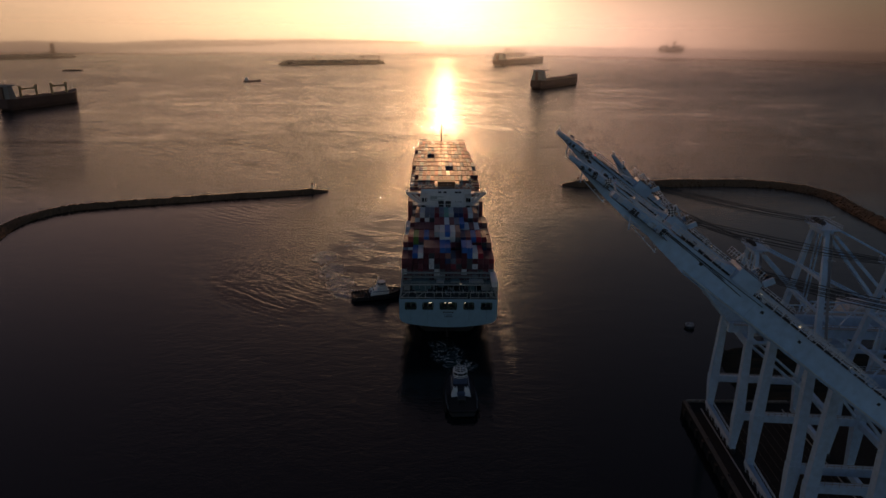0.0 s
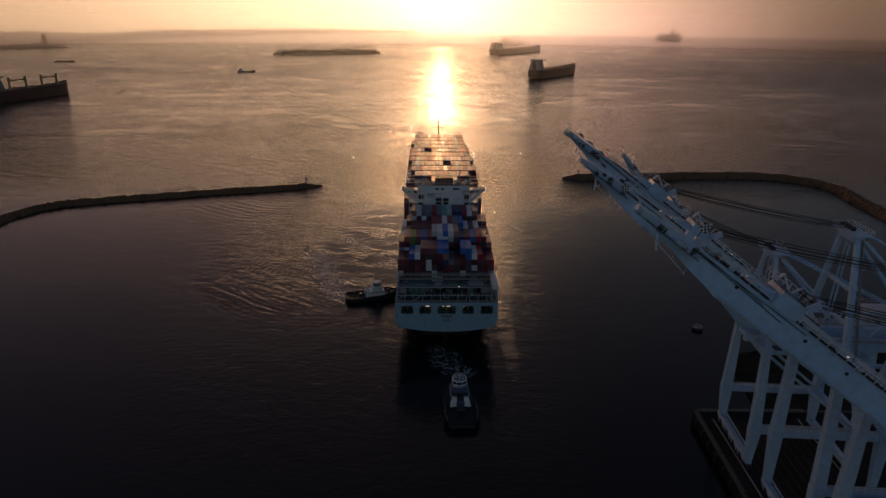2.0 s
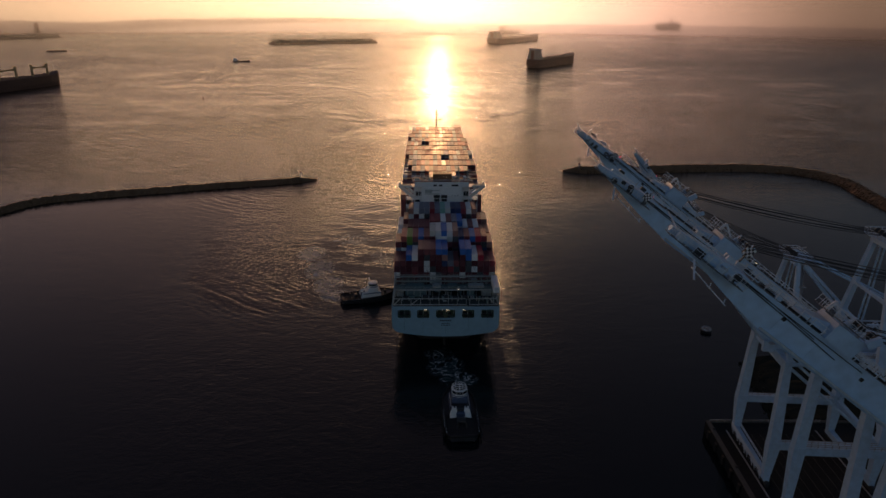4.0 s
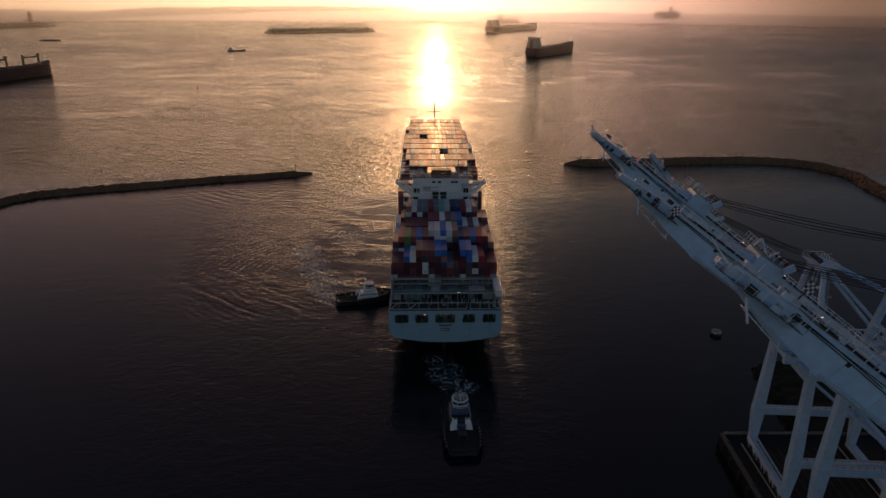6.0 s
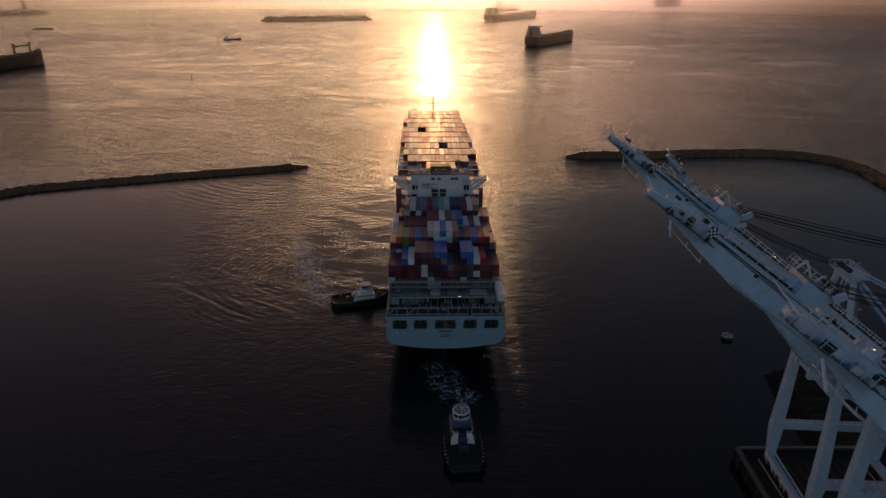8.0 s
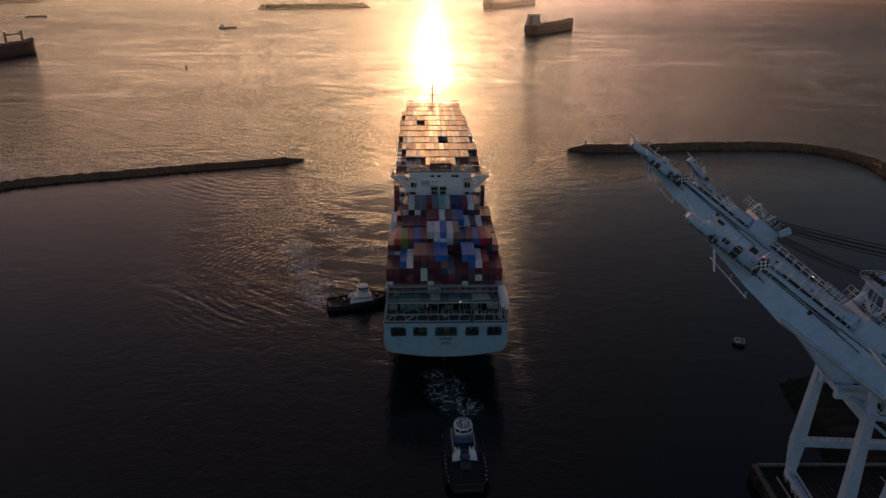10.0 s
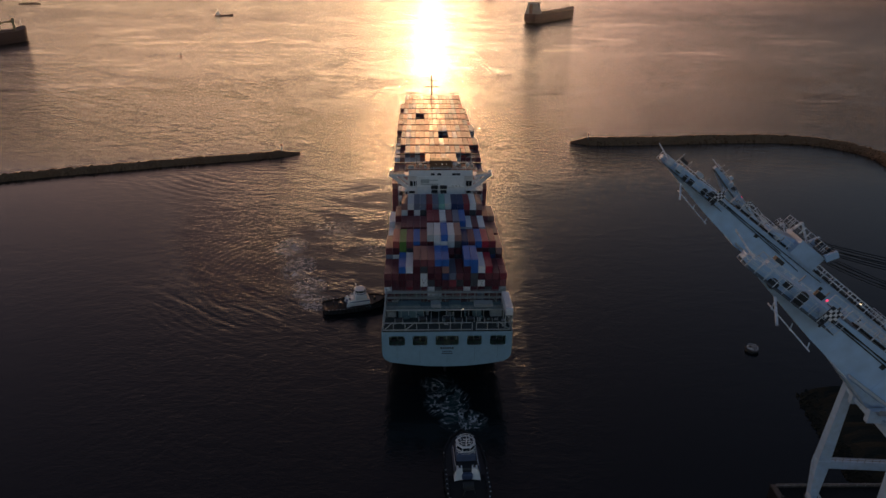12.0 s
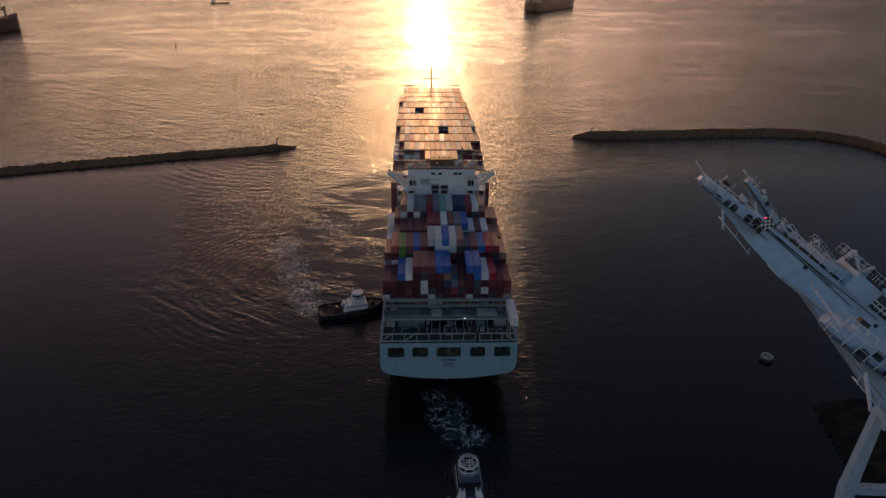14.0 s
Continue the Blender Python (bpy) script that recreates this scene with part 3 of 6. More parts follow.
# stern gallery: posts and beams round the mooring deck
bm = bmesh.new()
box(bm, (0, 9.5, DECK + 0.02), (42.4, 19, 0.1))
part("aft_deck", bm, M_DECKDK, ship, "dark grey-green painted aft deck")
for x in (-20.8, -17.6, -13.8, -10, -6.2, -2.6, 1, 4.6, 8.2, 9.6, 13.2, 16.8, 20.6):
    bm = bmesh.new()
    beam(bm, (x, 0.6, DECK), (x, 0.6, DECK + 3.0), 0.24)
    part("gallery_post", bm, M_LASH, ship)
for a, b2 in ((-20.9, 7.9), (9.4, 20.8)):
    for z in (DECK + 0.4, DECK + 3.0):
        bm = bmesh.new()
        beam(bm, (a, 0.6, z), (b2, 0.6, z), 0.35, 0.28)
        part("gallery_beam", bm, M_LASH, ship)
for p, q in (((-20.6, -17.8), 1), ((-13.6, -10.4), 1), ((16.9, 20.4), -1)):
    bm = bmesh.new()
    z0, z1 = (DECK + 0.5, DECK + 3.3) if q > 0 else (DECK + 3.3, DECK + 0.5)
    beam(bm, (p[0], 0.55, z0), (p[1], 0.55, z1), 0.28)
    part("gallery_brace", bm, M_LASH, ship)
for sx in (-1, 1):
    bm = bmesh.new()
    fence(bm, (sx * 21.2, 1, DECK), (sx * 21.2, 17, DECK), 1.2, 2.0, 0.06)
    part("side_rail", bm, M_LASH, ship)
    bm = bmesh.new()
    beam(bm, (sx * 20.9, 1, DECK + 3.5), (sx * 20.4, 17, 32), 0.45)
    for k in range(1, 5):
        y = 1 + 16 * k / 5
        beam(bm, (sx * 20.8, y, DECK), (sx * 20.8, y, DECK + 3.5 + 3.4 * k / 5), 0.35)
    part("side_frame", bm, M_LASH, ship)
# low deckhouses and winches on the aft deck
for x, y, w, d, h, mt in ((-12, 10.6, 8.5, 3, 2.7, M_TEAL), (10.5, 11, 3, 3, 2.7, M_TEAL), (17, 11, 4, 3, 2.4, M_LASH), (-18.5, 11, 3, 3, 2.2, M_LASH)):
    bm = bmesh.new()
    box(bm, (x, y, DECK + h / 2), (w, d, h), 0, 0.12)
    part("deckhouse", bm, mt, ship)
for i, x in enumerate((-16, -8, -4, 0, 4, 8, 14)):
    bm = bmesh.new()
    tube(bm, (x - 1.1, 5.5 + (i % 2), DECK + 1.2), (x + 1.1, 5.5 + (i % 2), DECK + 1.2), 0.8, 0.8, 12)
    w = part("mooring_winch", bm, M_DARK, ship)
    for sx in (-1.3, 1.3):
        bm = bmesh.new()
        box(bm, (x + sx, 5.5 + (i % 2), DECK + 0.8), (0.25, 1.7, 1.6), 0, 0.05)
        part("winch_frame", bm, M_LASH, w)
bm = bmesh.new()
box(bm, (5.5, 8.8, DECK + 3.5), (0.8, 0.15, 0.14), 0, 0.03)
part("deck_lamp", bm, M_LAMPW, ship, "lit white floodlight over the aft deck")


def lashing_bridge(y, z0, z1, half, levels):
    """A cross-ship steel lattice: posts, walkway levels with rails, end braces."""
    bm = bmesh.new()
    k = round(half * 2 / 2.55)
    for i in range(k + 1):
        x = -half + 2 * half * i / k
        beam(bm, (x, y - 0.6, z0), (x, y - 0.6, z1), 0.2)
        beam(bm, (x, y + 0.6, z0), (x, y + 0.6, z1), 0.2)
    lb = part("lashing_bridge", bm, M_LASH, ship, "grey-green steel lashing bridge of posts and walkways")
    for j in range(levels):
        z = z0 + (z1 - z0) * (j + 1) / levels
        bm = bmesh.new()
        box(bm, (0, y, z - 0.12), (2 * half, 1.5, 0.2))
        part("walkway", bm, M_LASH, lb)
        bm = bmesh.new()
        fence(bm, (-half, y - 0.72, z), (half, y - 0.72, z), 1.1, 1.7, 0.04)
        part("handrail", bm, M_LASH, lb)
    bm = bmesh.new()
    for i in (0, k - 1):
        xa, xb = -half + 2 * half * i / k, -half + 2 * half * (i + 1) / k
        zz = (z0, z0 + (z1 - z0) / levels)
        beam(bm, (xa, y - 0.65, zz[0]), (xb, y - 0.65, zz[1]), 0.2)
    part("brace", bm, M_LASH, lb)
    return lb


bm = bmesh.new()
box(bm, (0, 11.9, DECK + 3.0), (41, 5.6, 0.25), 0, 0.05)
pf = part("mid_platform", bm, M_TEAL, ship, "grey-green platform over the mooring deck")
bm = bmesh.new()
beam(bm, (-20.5, 9.05, DECK + 3.1), (20.5, 9.05, DECK + 3.1), 0.35, 0.5)
part("edge_beam", bm, M_LASH, pf)
bm = bmesh.new()
fence(bm, (-20.5, 9.2, DECK + 3.3), (20.5, 9.2, DECK + 3.3), 1.1, 2.05, 0.05)
part("platform_rail", bm, M_LASH, pf)
for k in range(17):
    bm = bmesh.new()
    beam(bm, (-20.4 + 2.55 * k, 9.1, DECK), (-20.4 + 2.55 * k, 9.1, DECK + 3.0), 0.2)
    part("platform_post", bm, M_LASH, pf)
for k, (x, w) in enumerate(((-12.6, 7.6), (-3.5, 3.4), (3.2, 4.0), (12.8, 6.4))):
    bm = bmesh.new()
    box(bm, (x, 12.2, DECK + 3.7), (w, 3.2, 1.1), 0, 0.08)
    part("hatch_box", bm, (M_TEAL, M_LASH)[k % 2], pf)
lashing_bridge(15.8, DECK, 31.4, 20.3, 3)

# ---- containers ----
CW, CL, CH, PX = 2.38, 12.19, 2.59, 2.5
COLS = 17


def container_mesh(key):
    """A forty-foot box with corner posts, rails and sunken corrugated panels."""
    bm = bmesh.new()
    g = bmesh.ops.create_cube(bm, size=1, matrix=Matrix.Translation((0, CL / 2, CH / 2)) @ Matrix.Diagonal((CW, CL, CH - 0.08, 1)))
    sides = [f for f in bm.faces if abs(f.normal.z) < 0.5]
    for f in sides:
        bmesh.ops.inset_region(bm, faces=[f], thickness=0.14, depth=-0.05)
    tops = [f for f in bm.faces if f.normal.z > 0.9]
    for f in tops:
        bmesh.ops.inset_region(bm, faces=[f], thickness=0.12, depth=-0.03)
    for x in (-0.6, 0.6):
        beam(bm, (x, -0.02, 0.15), (x, -0.02, CH - 0.15), 0.06)
    for k in range(6):
        beam(bm, (-CW / 2 + 0.12, 1.0 + k * 2.03, CH - 0.02), (CW / 2 - 0.12, 1.0 + k * 2.03, CH - 0.02), 0.3, 0.05)
    return mesh_of(bm, "shipping_container", M_BOX[key])


BOX_MESH = {k: container_mesh(k) for k in COLOURS}
BAY_Y = (18.2, 32.7, 47.2, 61.7)
# colours of the top boxes from port to starboard, and the tier heights
AFT = (
    ("NNBWNNNBBSNBBWCNR", (5, 5, 6, 6, 7, 7, 7, 7, 7, 5, 5, 7, 7, 6, 6, 5, 5), 24.4),
    ("NOGNBNLWBWDKNBCRD", (6, 7, 7, 7, 7, 7, 8, 8, 8, 8, 8, 7, 7, 7, 7, 7, 6), 25.0),
    ("WDNNNNRRWNSBWNWNN", (5, 6, 7, 7, 7, 7, 8, 8, 8, 8, 8, 8, 7, 7, 7, 6, 6), 24.8),
    ("WNDWSSRSTLKKRWDND", (5, 6, 8, 8, 8, 8, 8, 8, 8, 8, 8, 8, 8, 8, 8, 6, 6), 26.3),
)
rng = random.Random(11)
# boxes below the top tier, mostly in deeper colours
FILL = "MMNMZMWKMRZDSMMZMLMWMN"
STACK = "containers stacked on the ship"


def put_box(key, x, y, z, long=1.0):
    ob = new("shipping_container", BOX_MESH[key])
    ob.matrix_basis = SHIP @ Matrix.Translation((x + rng.uniform(-0.02, 0.02), y + rng.uniform(-0.08, 0.08), z)) @ Matrix.Diagonal((1, long, 1, 1))
    tagged(ob, COLOURS[key][0] + " corrugated steel shipping container stacked on the ship", "container", STACK)


loose = []
hatch = bmesh.new()
for (cols, tiers, z0), y in zip(AFT, BAY_Y):
    box(hatch, (0, y + 6.1, z0 - 0.7), (41, 12.4, 1.3))
    for i in range(COLS):
        x = (i - 8) * PX
        for t in range(tiers[i]):
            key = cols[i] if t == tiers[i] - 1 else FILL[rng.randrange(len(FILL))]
            if t == tiers[i] - 2 and cols[i] in "BGWC" and rng.random() < 0.25:
                key = cols[i]
            z = z0 + t * CH
            near = y < 20 or t >= tiers[i] - 2 or i in (0, 16)
            if near:
                put_box(key, x, y, z)
            else:
                loose.append((key, x, y, z))
part("hatch_cover", hatch, M_RUST, ship, "steel hatch covers under the stacks")
for y in (31.6, 46.1, 60.6):
    lashing_bridge(y, 25, 36, 20.6, 2)

# forward of the bridge: level stacks, two gaps, lower boxes next to the house
FWD_Y0, FWD_P, FWD_Z, LONG = 112.0, 15.05, 24.2, 1.12
HOLES = {(6, 4), (6, 5), (3, 9), (3, 10)}
for b in range(11):
    y = FWD_Y0 + b * FWD_P
    half = 8 if b < 9 else 7
    for i in range(8 - half, 9 + half):
        top = 10
        if b == 0:
            top = 10 if 6 <= i <= 11 else 8
        elif b == 1 and i in (0, 1, 15, 16):
            top = 9
        elif b > 1 and i in (0, 16) and rng.random() < 0.5:
            top = 9
        if (b, i) in HOLES:
            top -= 2
        for t in range(top):
            if (b, i) in HOLES and t < 8:
                loose.append(("R", (i - 8) * PX, y, FWD_Z + t * CH)) if t == 7 else None
                continue
            if t < top - 1 and i not in (8 - half, 8 + half) and not (b == 0 and t >= 6) and t < 7:
                continue
            key = "RRNNNDDDLWSKODDN"[rng.randrange(16)]
            z = FWD_Z + t * CH
            if b < 3 and t == top - 1:
                put_box(key, (i - 8) * PX, y, z, LONG)
            else:
                loose.append((key, (i - 8) * PX, y, z))
for i in range(COLS):
    top = 8 if i < 6 or i > 11 else 6
    put_box("DDNLWDNNNNDDLNDWD"[i], (i - 8) * PX, 94.5, FWD_Z + (top - 1) * CH)
    for t in range(top - 1):
        if i in (0, 16):
            loose.append(("N", (i - 8) * PX, 94.5, FWD_Z + t * CH))
by_key = {}
for key, x, y, z in loose:
    by_key.setdefault(key, []).append((x, y, z))
for key, spots in by_key.items():
    me0 = BOX_MESH[key]
    vs, fs = [], []
    co = [v.co.copy() for v in me0.vertices]
    fa = [tuple(f.vertices) for f in me0.polygons]
    for x, y, z in spots:
        b0 = len(vs)
        o = Vector((x + rng.uniform(-0.03, 0.03), y + rng.uniform(-0.1, 0.1), z))
        k = LONG if y > 90 else 1.0
        vs += [Vector((c.x, c.y * k, c.z)) + o for c in co]
        fs += [[b0 + j for j in f] for f in fa]
    me = bpy.data.meshes.new("stacked_containers")
    me.from_pydata(vs, [], fs)
    me.materials.append(M_BOX[key])
    ob = new("stacked_containers", me)
    ob.matrix_basis = SHIP
    tagged(ob, "further " + COLOURS[key][0] + " containers in the ship's stacks", "container", STACK, "stuff")
for b in range(11):
    lb_y = FWD_Y0 + b * FWD_P - 1.4
    bm = bmesh.new()
    hw = 20.5 if b < 9 else 16
    # dark strip put in for the shade of the gap between two bays
    box(bm, (0, lb_y + 0.65, 49.4), (2 * hw, 1.25, 0.5))
    for k in range(9):
        x = -hw + 2 * hw * k / 8
        beam(bm, (x, lb_y, DECK), (x, lb_y, 45.5), 0.4)
    part("lashing_bridge", bm, M_DARK, ship, "steel lashing bridge between the stacks, darkened for the gap's shade")

# ---- deckhouse and bridge ----
HY = 79.5
bm = bmesh.new()
box(bm, (0, HY + 5, 39), (20.4, 10, 28), 0, 0.3)
house = part("accommodation_block", bm, M_WHITE, ship, "white steel accommodation block")
for sx in (-1, 1):
    bm = bmesh.new()
    box(bm, (sx * 12.1, HY + 6.9, 38.6), (3.9, 6.2, 27.4), 0, 0.2)
    part("side_block", bm, M_WHITE, house)
bm = bmesh.new()
box(bm, (0, HY + 4.5, 54.2), (27, 9.0, 2.9), 0, 0.25)
part("wheelhouse", bm, M_WHITE, house)
bm = bmesh.new()
box(bm, (0, HY + 4, 52.7), (43.6, 5.5, 0.5), 0, 0.1)
part("bridge_wing", bm, M_WHITE, house)
for sx in (-1, 1):
    bm = bmesh.new()
    for a, b2 in (((sx * 15, HY + 1.3), (sx * 21.7, HY + 1.3)), ((sx * 21.7, HY + 1.3), (sx * 21.7, HY + 6.7))):
        beam(bm, (*a, 53.2), (*b2, 53.2), 0.12, 0.7)
    part("wing_bulwark", bm, M_WHITE, house)
    bm = bmesh.new()
    beam(bm, (sx * 21, HY + 4, 52.5), (sx * 14, HY + 4, 46.5), 0.5, 1.6)
    beam(bm, (sx * 18, HY + 4, 52.4), (sx * 14, HY + 4, 49), 0.35, 1.0)
    part("wing_bracket", bm, M_WHITE, house)
    bm = bmesh.new()
    box(bm, (sx * 21, HY + 4.6, 53.7), (0.8, 1.2, 1.2), 0, 0.1)
    part("wing_console_cab", bm, M_WHITE, house)
    # side galleries beside the house
    for j, z in enumerate((33, 37.5, 42, 46.5)):
        bm = bmesh.new()
        box(bm, (sx * 14.1, HY + 3.4, z), (7.8, 6.4, 0.25))
        fence(bm, (sx * 18, HY + 0.4, z), (sx * 18, HY + 6.6, z), 1.1, 1.7, 0.06)
        fence(bm, (sx * 10.4, HY + 0.4, z), (sx * 18, HY + 0.4, z), 1.1, 1.3, 0.06)
        for px in (10.6, 14.2, 17.8):
            beam(bm, (sx * px, HY + 0.5, z), (sx * px, HY + 0.5, z + 4.5), 0.22)
        part("side_gallery", bm, M_WHITE, house)
    bm = bmesh.new()
    for j, z in enumerate((33, 37.5, 42, 46.5)):
        beam(bm, (sx * 17.8, HY + 0.5, z), (sx * 14.4, HY + 0.5, z + 4.4), 0.5, 0.25)
    part("stairway", bm, M_WHITE, house)
# decks seen as shallow ledges across the aft face, with recessed doors and vents
for z in (34.5, 38, 41.5, 45, 48.6):
    bm = bmesh.new()
    box(bm, (0, HY - 0.25, z), (20.8, 0.5, 0.18))
    part("deck_ledge", bm, M_WHITE, house)
for x, z, w, h in ((-12.4, 48.6, 1.3, 2.2), (-10.8, 48.6, 1.3, 2.2), (-12.2, 45.2, 2.4, 2.0), (11.6, 48.6, 1.1, 2.4), (12.9, 48.6, 1.1, 2.4), (12.2, 45.2, 2.0, 2.0),
                   (5.2, 48.6, 0.6, 0.6), (6.6, 48.6, 0.6, 0.6), (8.0, 48.6, 0.6, 0.6),
                   (-12.3, 41.6, 2.2, 2.0), (12.3, 41.6, 2.2, 2.0), (-12.3, 37.4, 2.2, 2.0), (12.3, 37.4, 2.2, 2.0)):
    bm = bmesh.new()
    wy = HY if abs(x) < 10 else HY + 3.8
    box(bm, (x, wy - 0.02, z), (w, 0.12, h), 0, 0.04)
    wd = part("window", bm, M_GLASS, house)
    bm = bmesh.new()
    for dx, dz, bw, bh in ((0, h / 2 + 0.08, w + 0.3, 0.14), (0, -h / 2 - 0.08, w + 0.3, 0.14), (-w / 2 - 0.08, 0, 0.14, h), (w / 2 + 0.08, 0, 0.14, h)):
        box(bm, (x + dx, wy - 0.06, z + dz), (bw, 0.2, bh))
    part("frame", bm, M_WHITE, wd)
for k in (-3.4, -0.6, 5.6, 7.4):
    bm = bmesh.new()
    box(bm, (k, HY - 0.27, 53.9), (1.6, 0.06, 0.9), 0, 0.02)
    part("wheelhouse_window", bm, M_GLASS, house)
# balcony with dark equipment racks in the middle of the aft face
bm = bmesh.new()
box(bm, (-0.6, HY - 0.9, 44.9), (8.4, 1.8, 0.25), 0, 0.05)
rc = part("balcony", bm, M_WHITE, house)
for x in (-2.6, 1.2):
    for z, w in ((48.3, 3.0), (46.3, 2.6)):
        bm = bmesh.new()
        box(bm, (x, HY - 0.5, z), (w, 0.9, 1.5), 0, 0.12)
        part("equipment_rack", bm, M_DARK, rc)
for z in (51.4, 49.6):
    bm = bmesh.new()
    beam(bm, (-8.5, HY - 0.4, z), (-1, HY - 0.4, z), 0.35, 0.3)
    part("pipe_run", bm, M_LASH, house)
bm = bmesh.new()
box(bm, (-6.6, HY - 0.5, 51.0), (3.6, 0.9, 1.6), 0, 0.1)
part("vent_box", bm, M_LASH, house)
bm = bmesh.new()
fence(bm, (-4.8, HY - 1.7, 45), (3.6, HY - 1.7, 45), 1.1, 1.2, 0.05)
part("balcony_rail", bm, M_WHITE, rc)
for x in (-9.8, -6, 6, 9.8):
    bm = bmesh.new()
    tube(bm, (x, HY - 0.2, 31), (x, HY - 0.2, 52), 0.12, 0.12, 6)
    part("down_pipe", bm, M_WHITE, house)
# funnel casing and top gear
bm = bmesh.new()
box(bm, (0.2, HY + 4.6, 57.0), (9.4, 5, 4.2), 0, 0.3)
fun = part("funnel_casing", bm, M_FUNNEL, ship, "brown boxy funnel casing over the bridge")
for k in range(4):
    bm = bmesh.new()
    tube(bm, (-2.8 + 2 * k, HY + 4.6, 59), (-2.8 + 2 * k, HY + 4.6, 59.3), 0.4, 0.36, 10)
    part("exhaust_pipe", bm, M_DARK, fun)
for k in (-2, 0.5, 2.2):
    bm = bmesh.new()
    box(bm, (0.2 + k, HY + 2.0, 57.6), (0.22, 0.15, 0.18), 0, 0.03)
    part("lamp", bm, M_LAMPW, fun, "small lit lamp on the casing")
bm = bmesh.new()
fence(bm, (-15, HY + 0.2, 55.7), (15, HY + 0.2, 55.7), 1.2, 2.0, 0.05)
fence(bm, (-15, HY + 8.8, 55.7), (15, HY + 8.8, 55.7), 1.2, 2.0, 0.05)
part("roof_rail", bm, M_WHITE, house)
for x, h in ((8.5, 8), (13, 6.5), (-10, 4)):
    bm = bmesh.new()
    tube(bm, (x, HY + 5, 55.6), (x, HY + 5, 55.6 + h), 0.28, 0.14, 8)
    beam(bm, (x - 1.4, HY + 5, 55.6 + h * 0.7), (x + 1.4, HY + 5, 55.6 + h * 0.7), 0.2)
    part("antenna_mast", bm, M_LASH, house)
for x in (6, 11.5):
    bm = bmesh.new()
    bmesh.ops.create_uvsphere(bm, u_segments=16, v_segments=10, radius=0.9, matrix=Matrix.Translation((x, HY + 4, 57)))
    tube(bm, (x, HY + 4, 55.6), (x, HY + 4, 56.4), 0.3, 0.3, 8)
    part("satellite_dome", bm, M_WHITE, house)
# bow mast and cross yards
fm = bmesh.new()
tube(fm, (0, 303, 27), (0, 303, 60), 0.7, 0.35, 10)
beam(fm, (-5, 303, 51.5), (5, 303, 51.5), 0.7, 0.5)
beam(fm, (-2, 303, 56), (2, 303, 56), 0.4)
part("foremast", fm, M_DARK, ship, "dark foremast with a cross yard")
for x in (-15.5, 15.5):
    bm = bmesh.new()
    beam(bm, (x - 3.4, 286, 50), (x + 3.4, 286, 50), 0.8, 0.5)
    tube(bm, (x, 286, 27), (x, 286, 50), 0.4, 0.3, 8)
    part("vent_mast", bm, M_DARK, ship)
# white store box on the starboard quarter
wb = thing("white_container", SHIP @ Matrix.Translation((20.3, 1.2, 30.2)), "white refrigerated container on a stand at the ship's quarter", "container")
bm = bmesh.new()
box(bm, (0, 6.1, 1.3), (2.44, 12.2, 2.6), 0, 0.08)
part("body", bm, M_WHITE, wb)
bm = bmesh.new()
box(bm, (0, -0.06, 1.3), (2.1, 0.12, 2.2), 0, 0.04)
part("end_unit", bm, M_WHITE, wb)
bm = bmesh.new()
for y in (0.6, 6, 11.6):
    for x in (-1.1, 1.1):
        beam(bm, (20.3 + x, 1.2 + y, DECK), (20.3 + x, 1.2 + y, 30.2), 0.35)
box(bm, (20.3, 7.3, 30.08), (2.6, 12.4, 0.22))
part("container_stand", bm, M_LASH, ship)

# gear on the wheelhouse roof
for x, y, w, d, h in ((-12.5, 3, 2.2, 1.6, 1.2), (-8.5, 6, 1.6, 2.4, 0.9), (-6.4, 2.4, 1.2, 1.2, 1.6), (7.6, 6.5, 2.0, 1.4, 1.1), (10, 2.2, 1.2, 1.8, 0.8), (13.4, 5, 1.4, 2.2, 1.3)):
    bm = bmesh.new()
    box(bm, (x, HY + y, 55.65 + h / 2), (w, d, h), 0, 0.1)
    part("roof_locker", bm, M_LASH, house)
bm = bmesh.new()
box(bm, (0, HY + 4.5, 55.68), (29.4, 9, 0.06))
part("roof_deck", bm, M_RUST, house)
for x in (-18.6, 18.6):
    bm = bmesh.new()
    box(bm, (x, HY + 4, 52.98), (6.0, 5.0, 0.06))
    part("wing_deck", bm, M_TEAL, house)

# aft deck clutter: bollards, vents, pipes and lockers
rgd = random.Random(21)
for k in range(26):
    x, y = rgd.uniform(-19, 19), rgd.uniform(2.2, 14)
    h = rgd.uniform(0.6, 1.9)
    bm = bmesh.new()
    if k % 3 == 0:
        tube(bm, (x, y, DECK), (x, y, DECK + h), 0.28, 0.28, 8)
        tube(bm, (x + 0.8, y, DECK), (x + 0.8, y, DECK + h), 0.28, 0.28, 8)
        beam(bm, (x - 0.3, y, DECK + 0.12), (x + 1.1, y, DECK + 0.12), 0.6, 0.2)
        part("bollard", bm, M_LASH, ship)
    elif k % 3 == 1:
        tube(bm, (x, y, DECK), (x, y, DECK + h), 0.22, 0.22, 8)
        tube(bm, (x, y, DECK + h), (x, y, DECK + h + 0.4), 0.5, 0.42, 10)
        part("vent", bm, M_TEAL, ship)
    else:
        box(bm, (x, y, DECK + h / 2), (rgd.uniform(0.8, 2.0), rgd.uniform(0.7, 1.4), h), 0, 0.08)
        part("deck_locker", bm, rgd.choice((M_LASH, M_TEAL, M_WHITE)), ship)
for sx in (-1, 1):
    bm = bmesh.new()
    beam(bm, (sx * 19.6, 14.4, DECK), (sx * 16.4, 14.4, 29.8), 0.5, 0.25)
    part("deck_ladder", bm, M_LASH, ship)
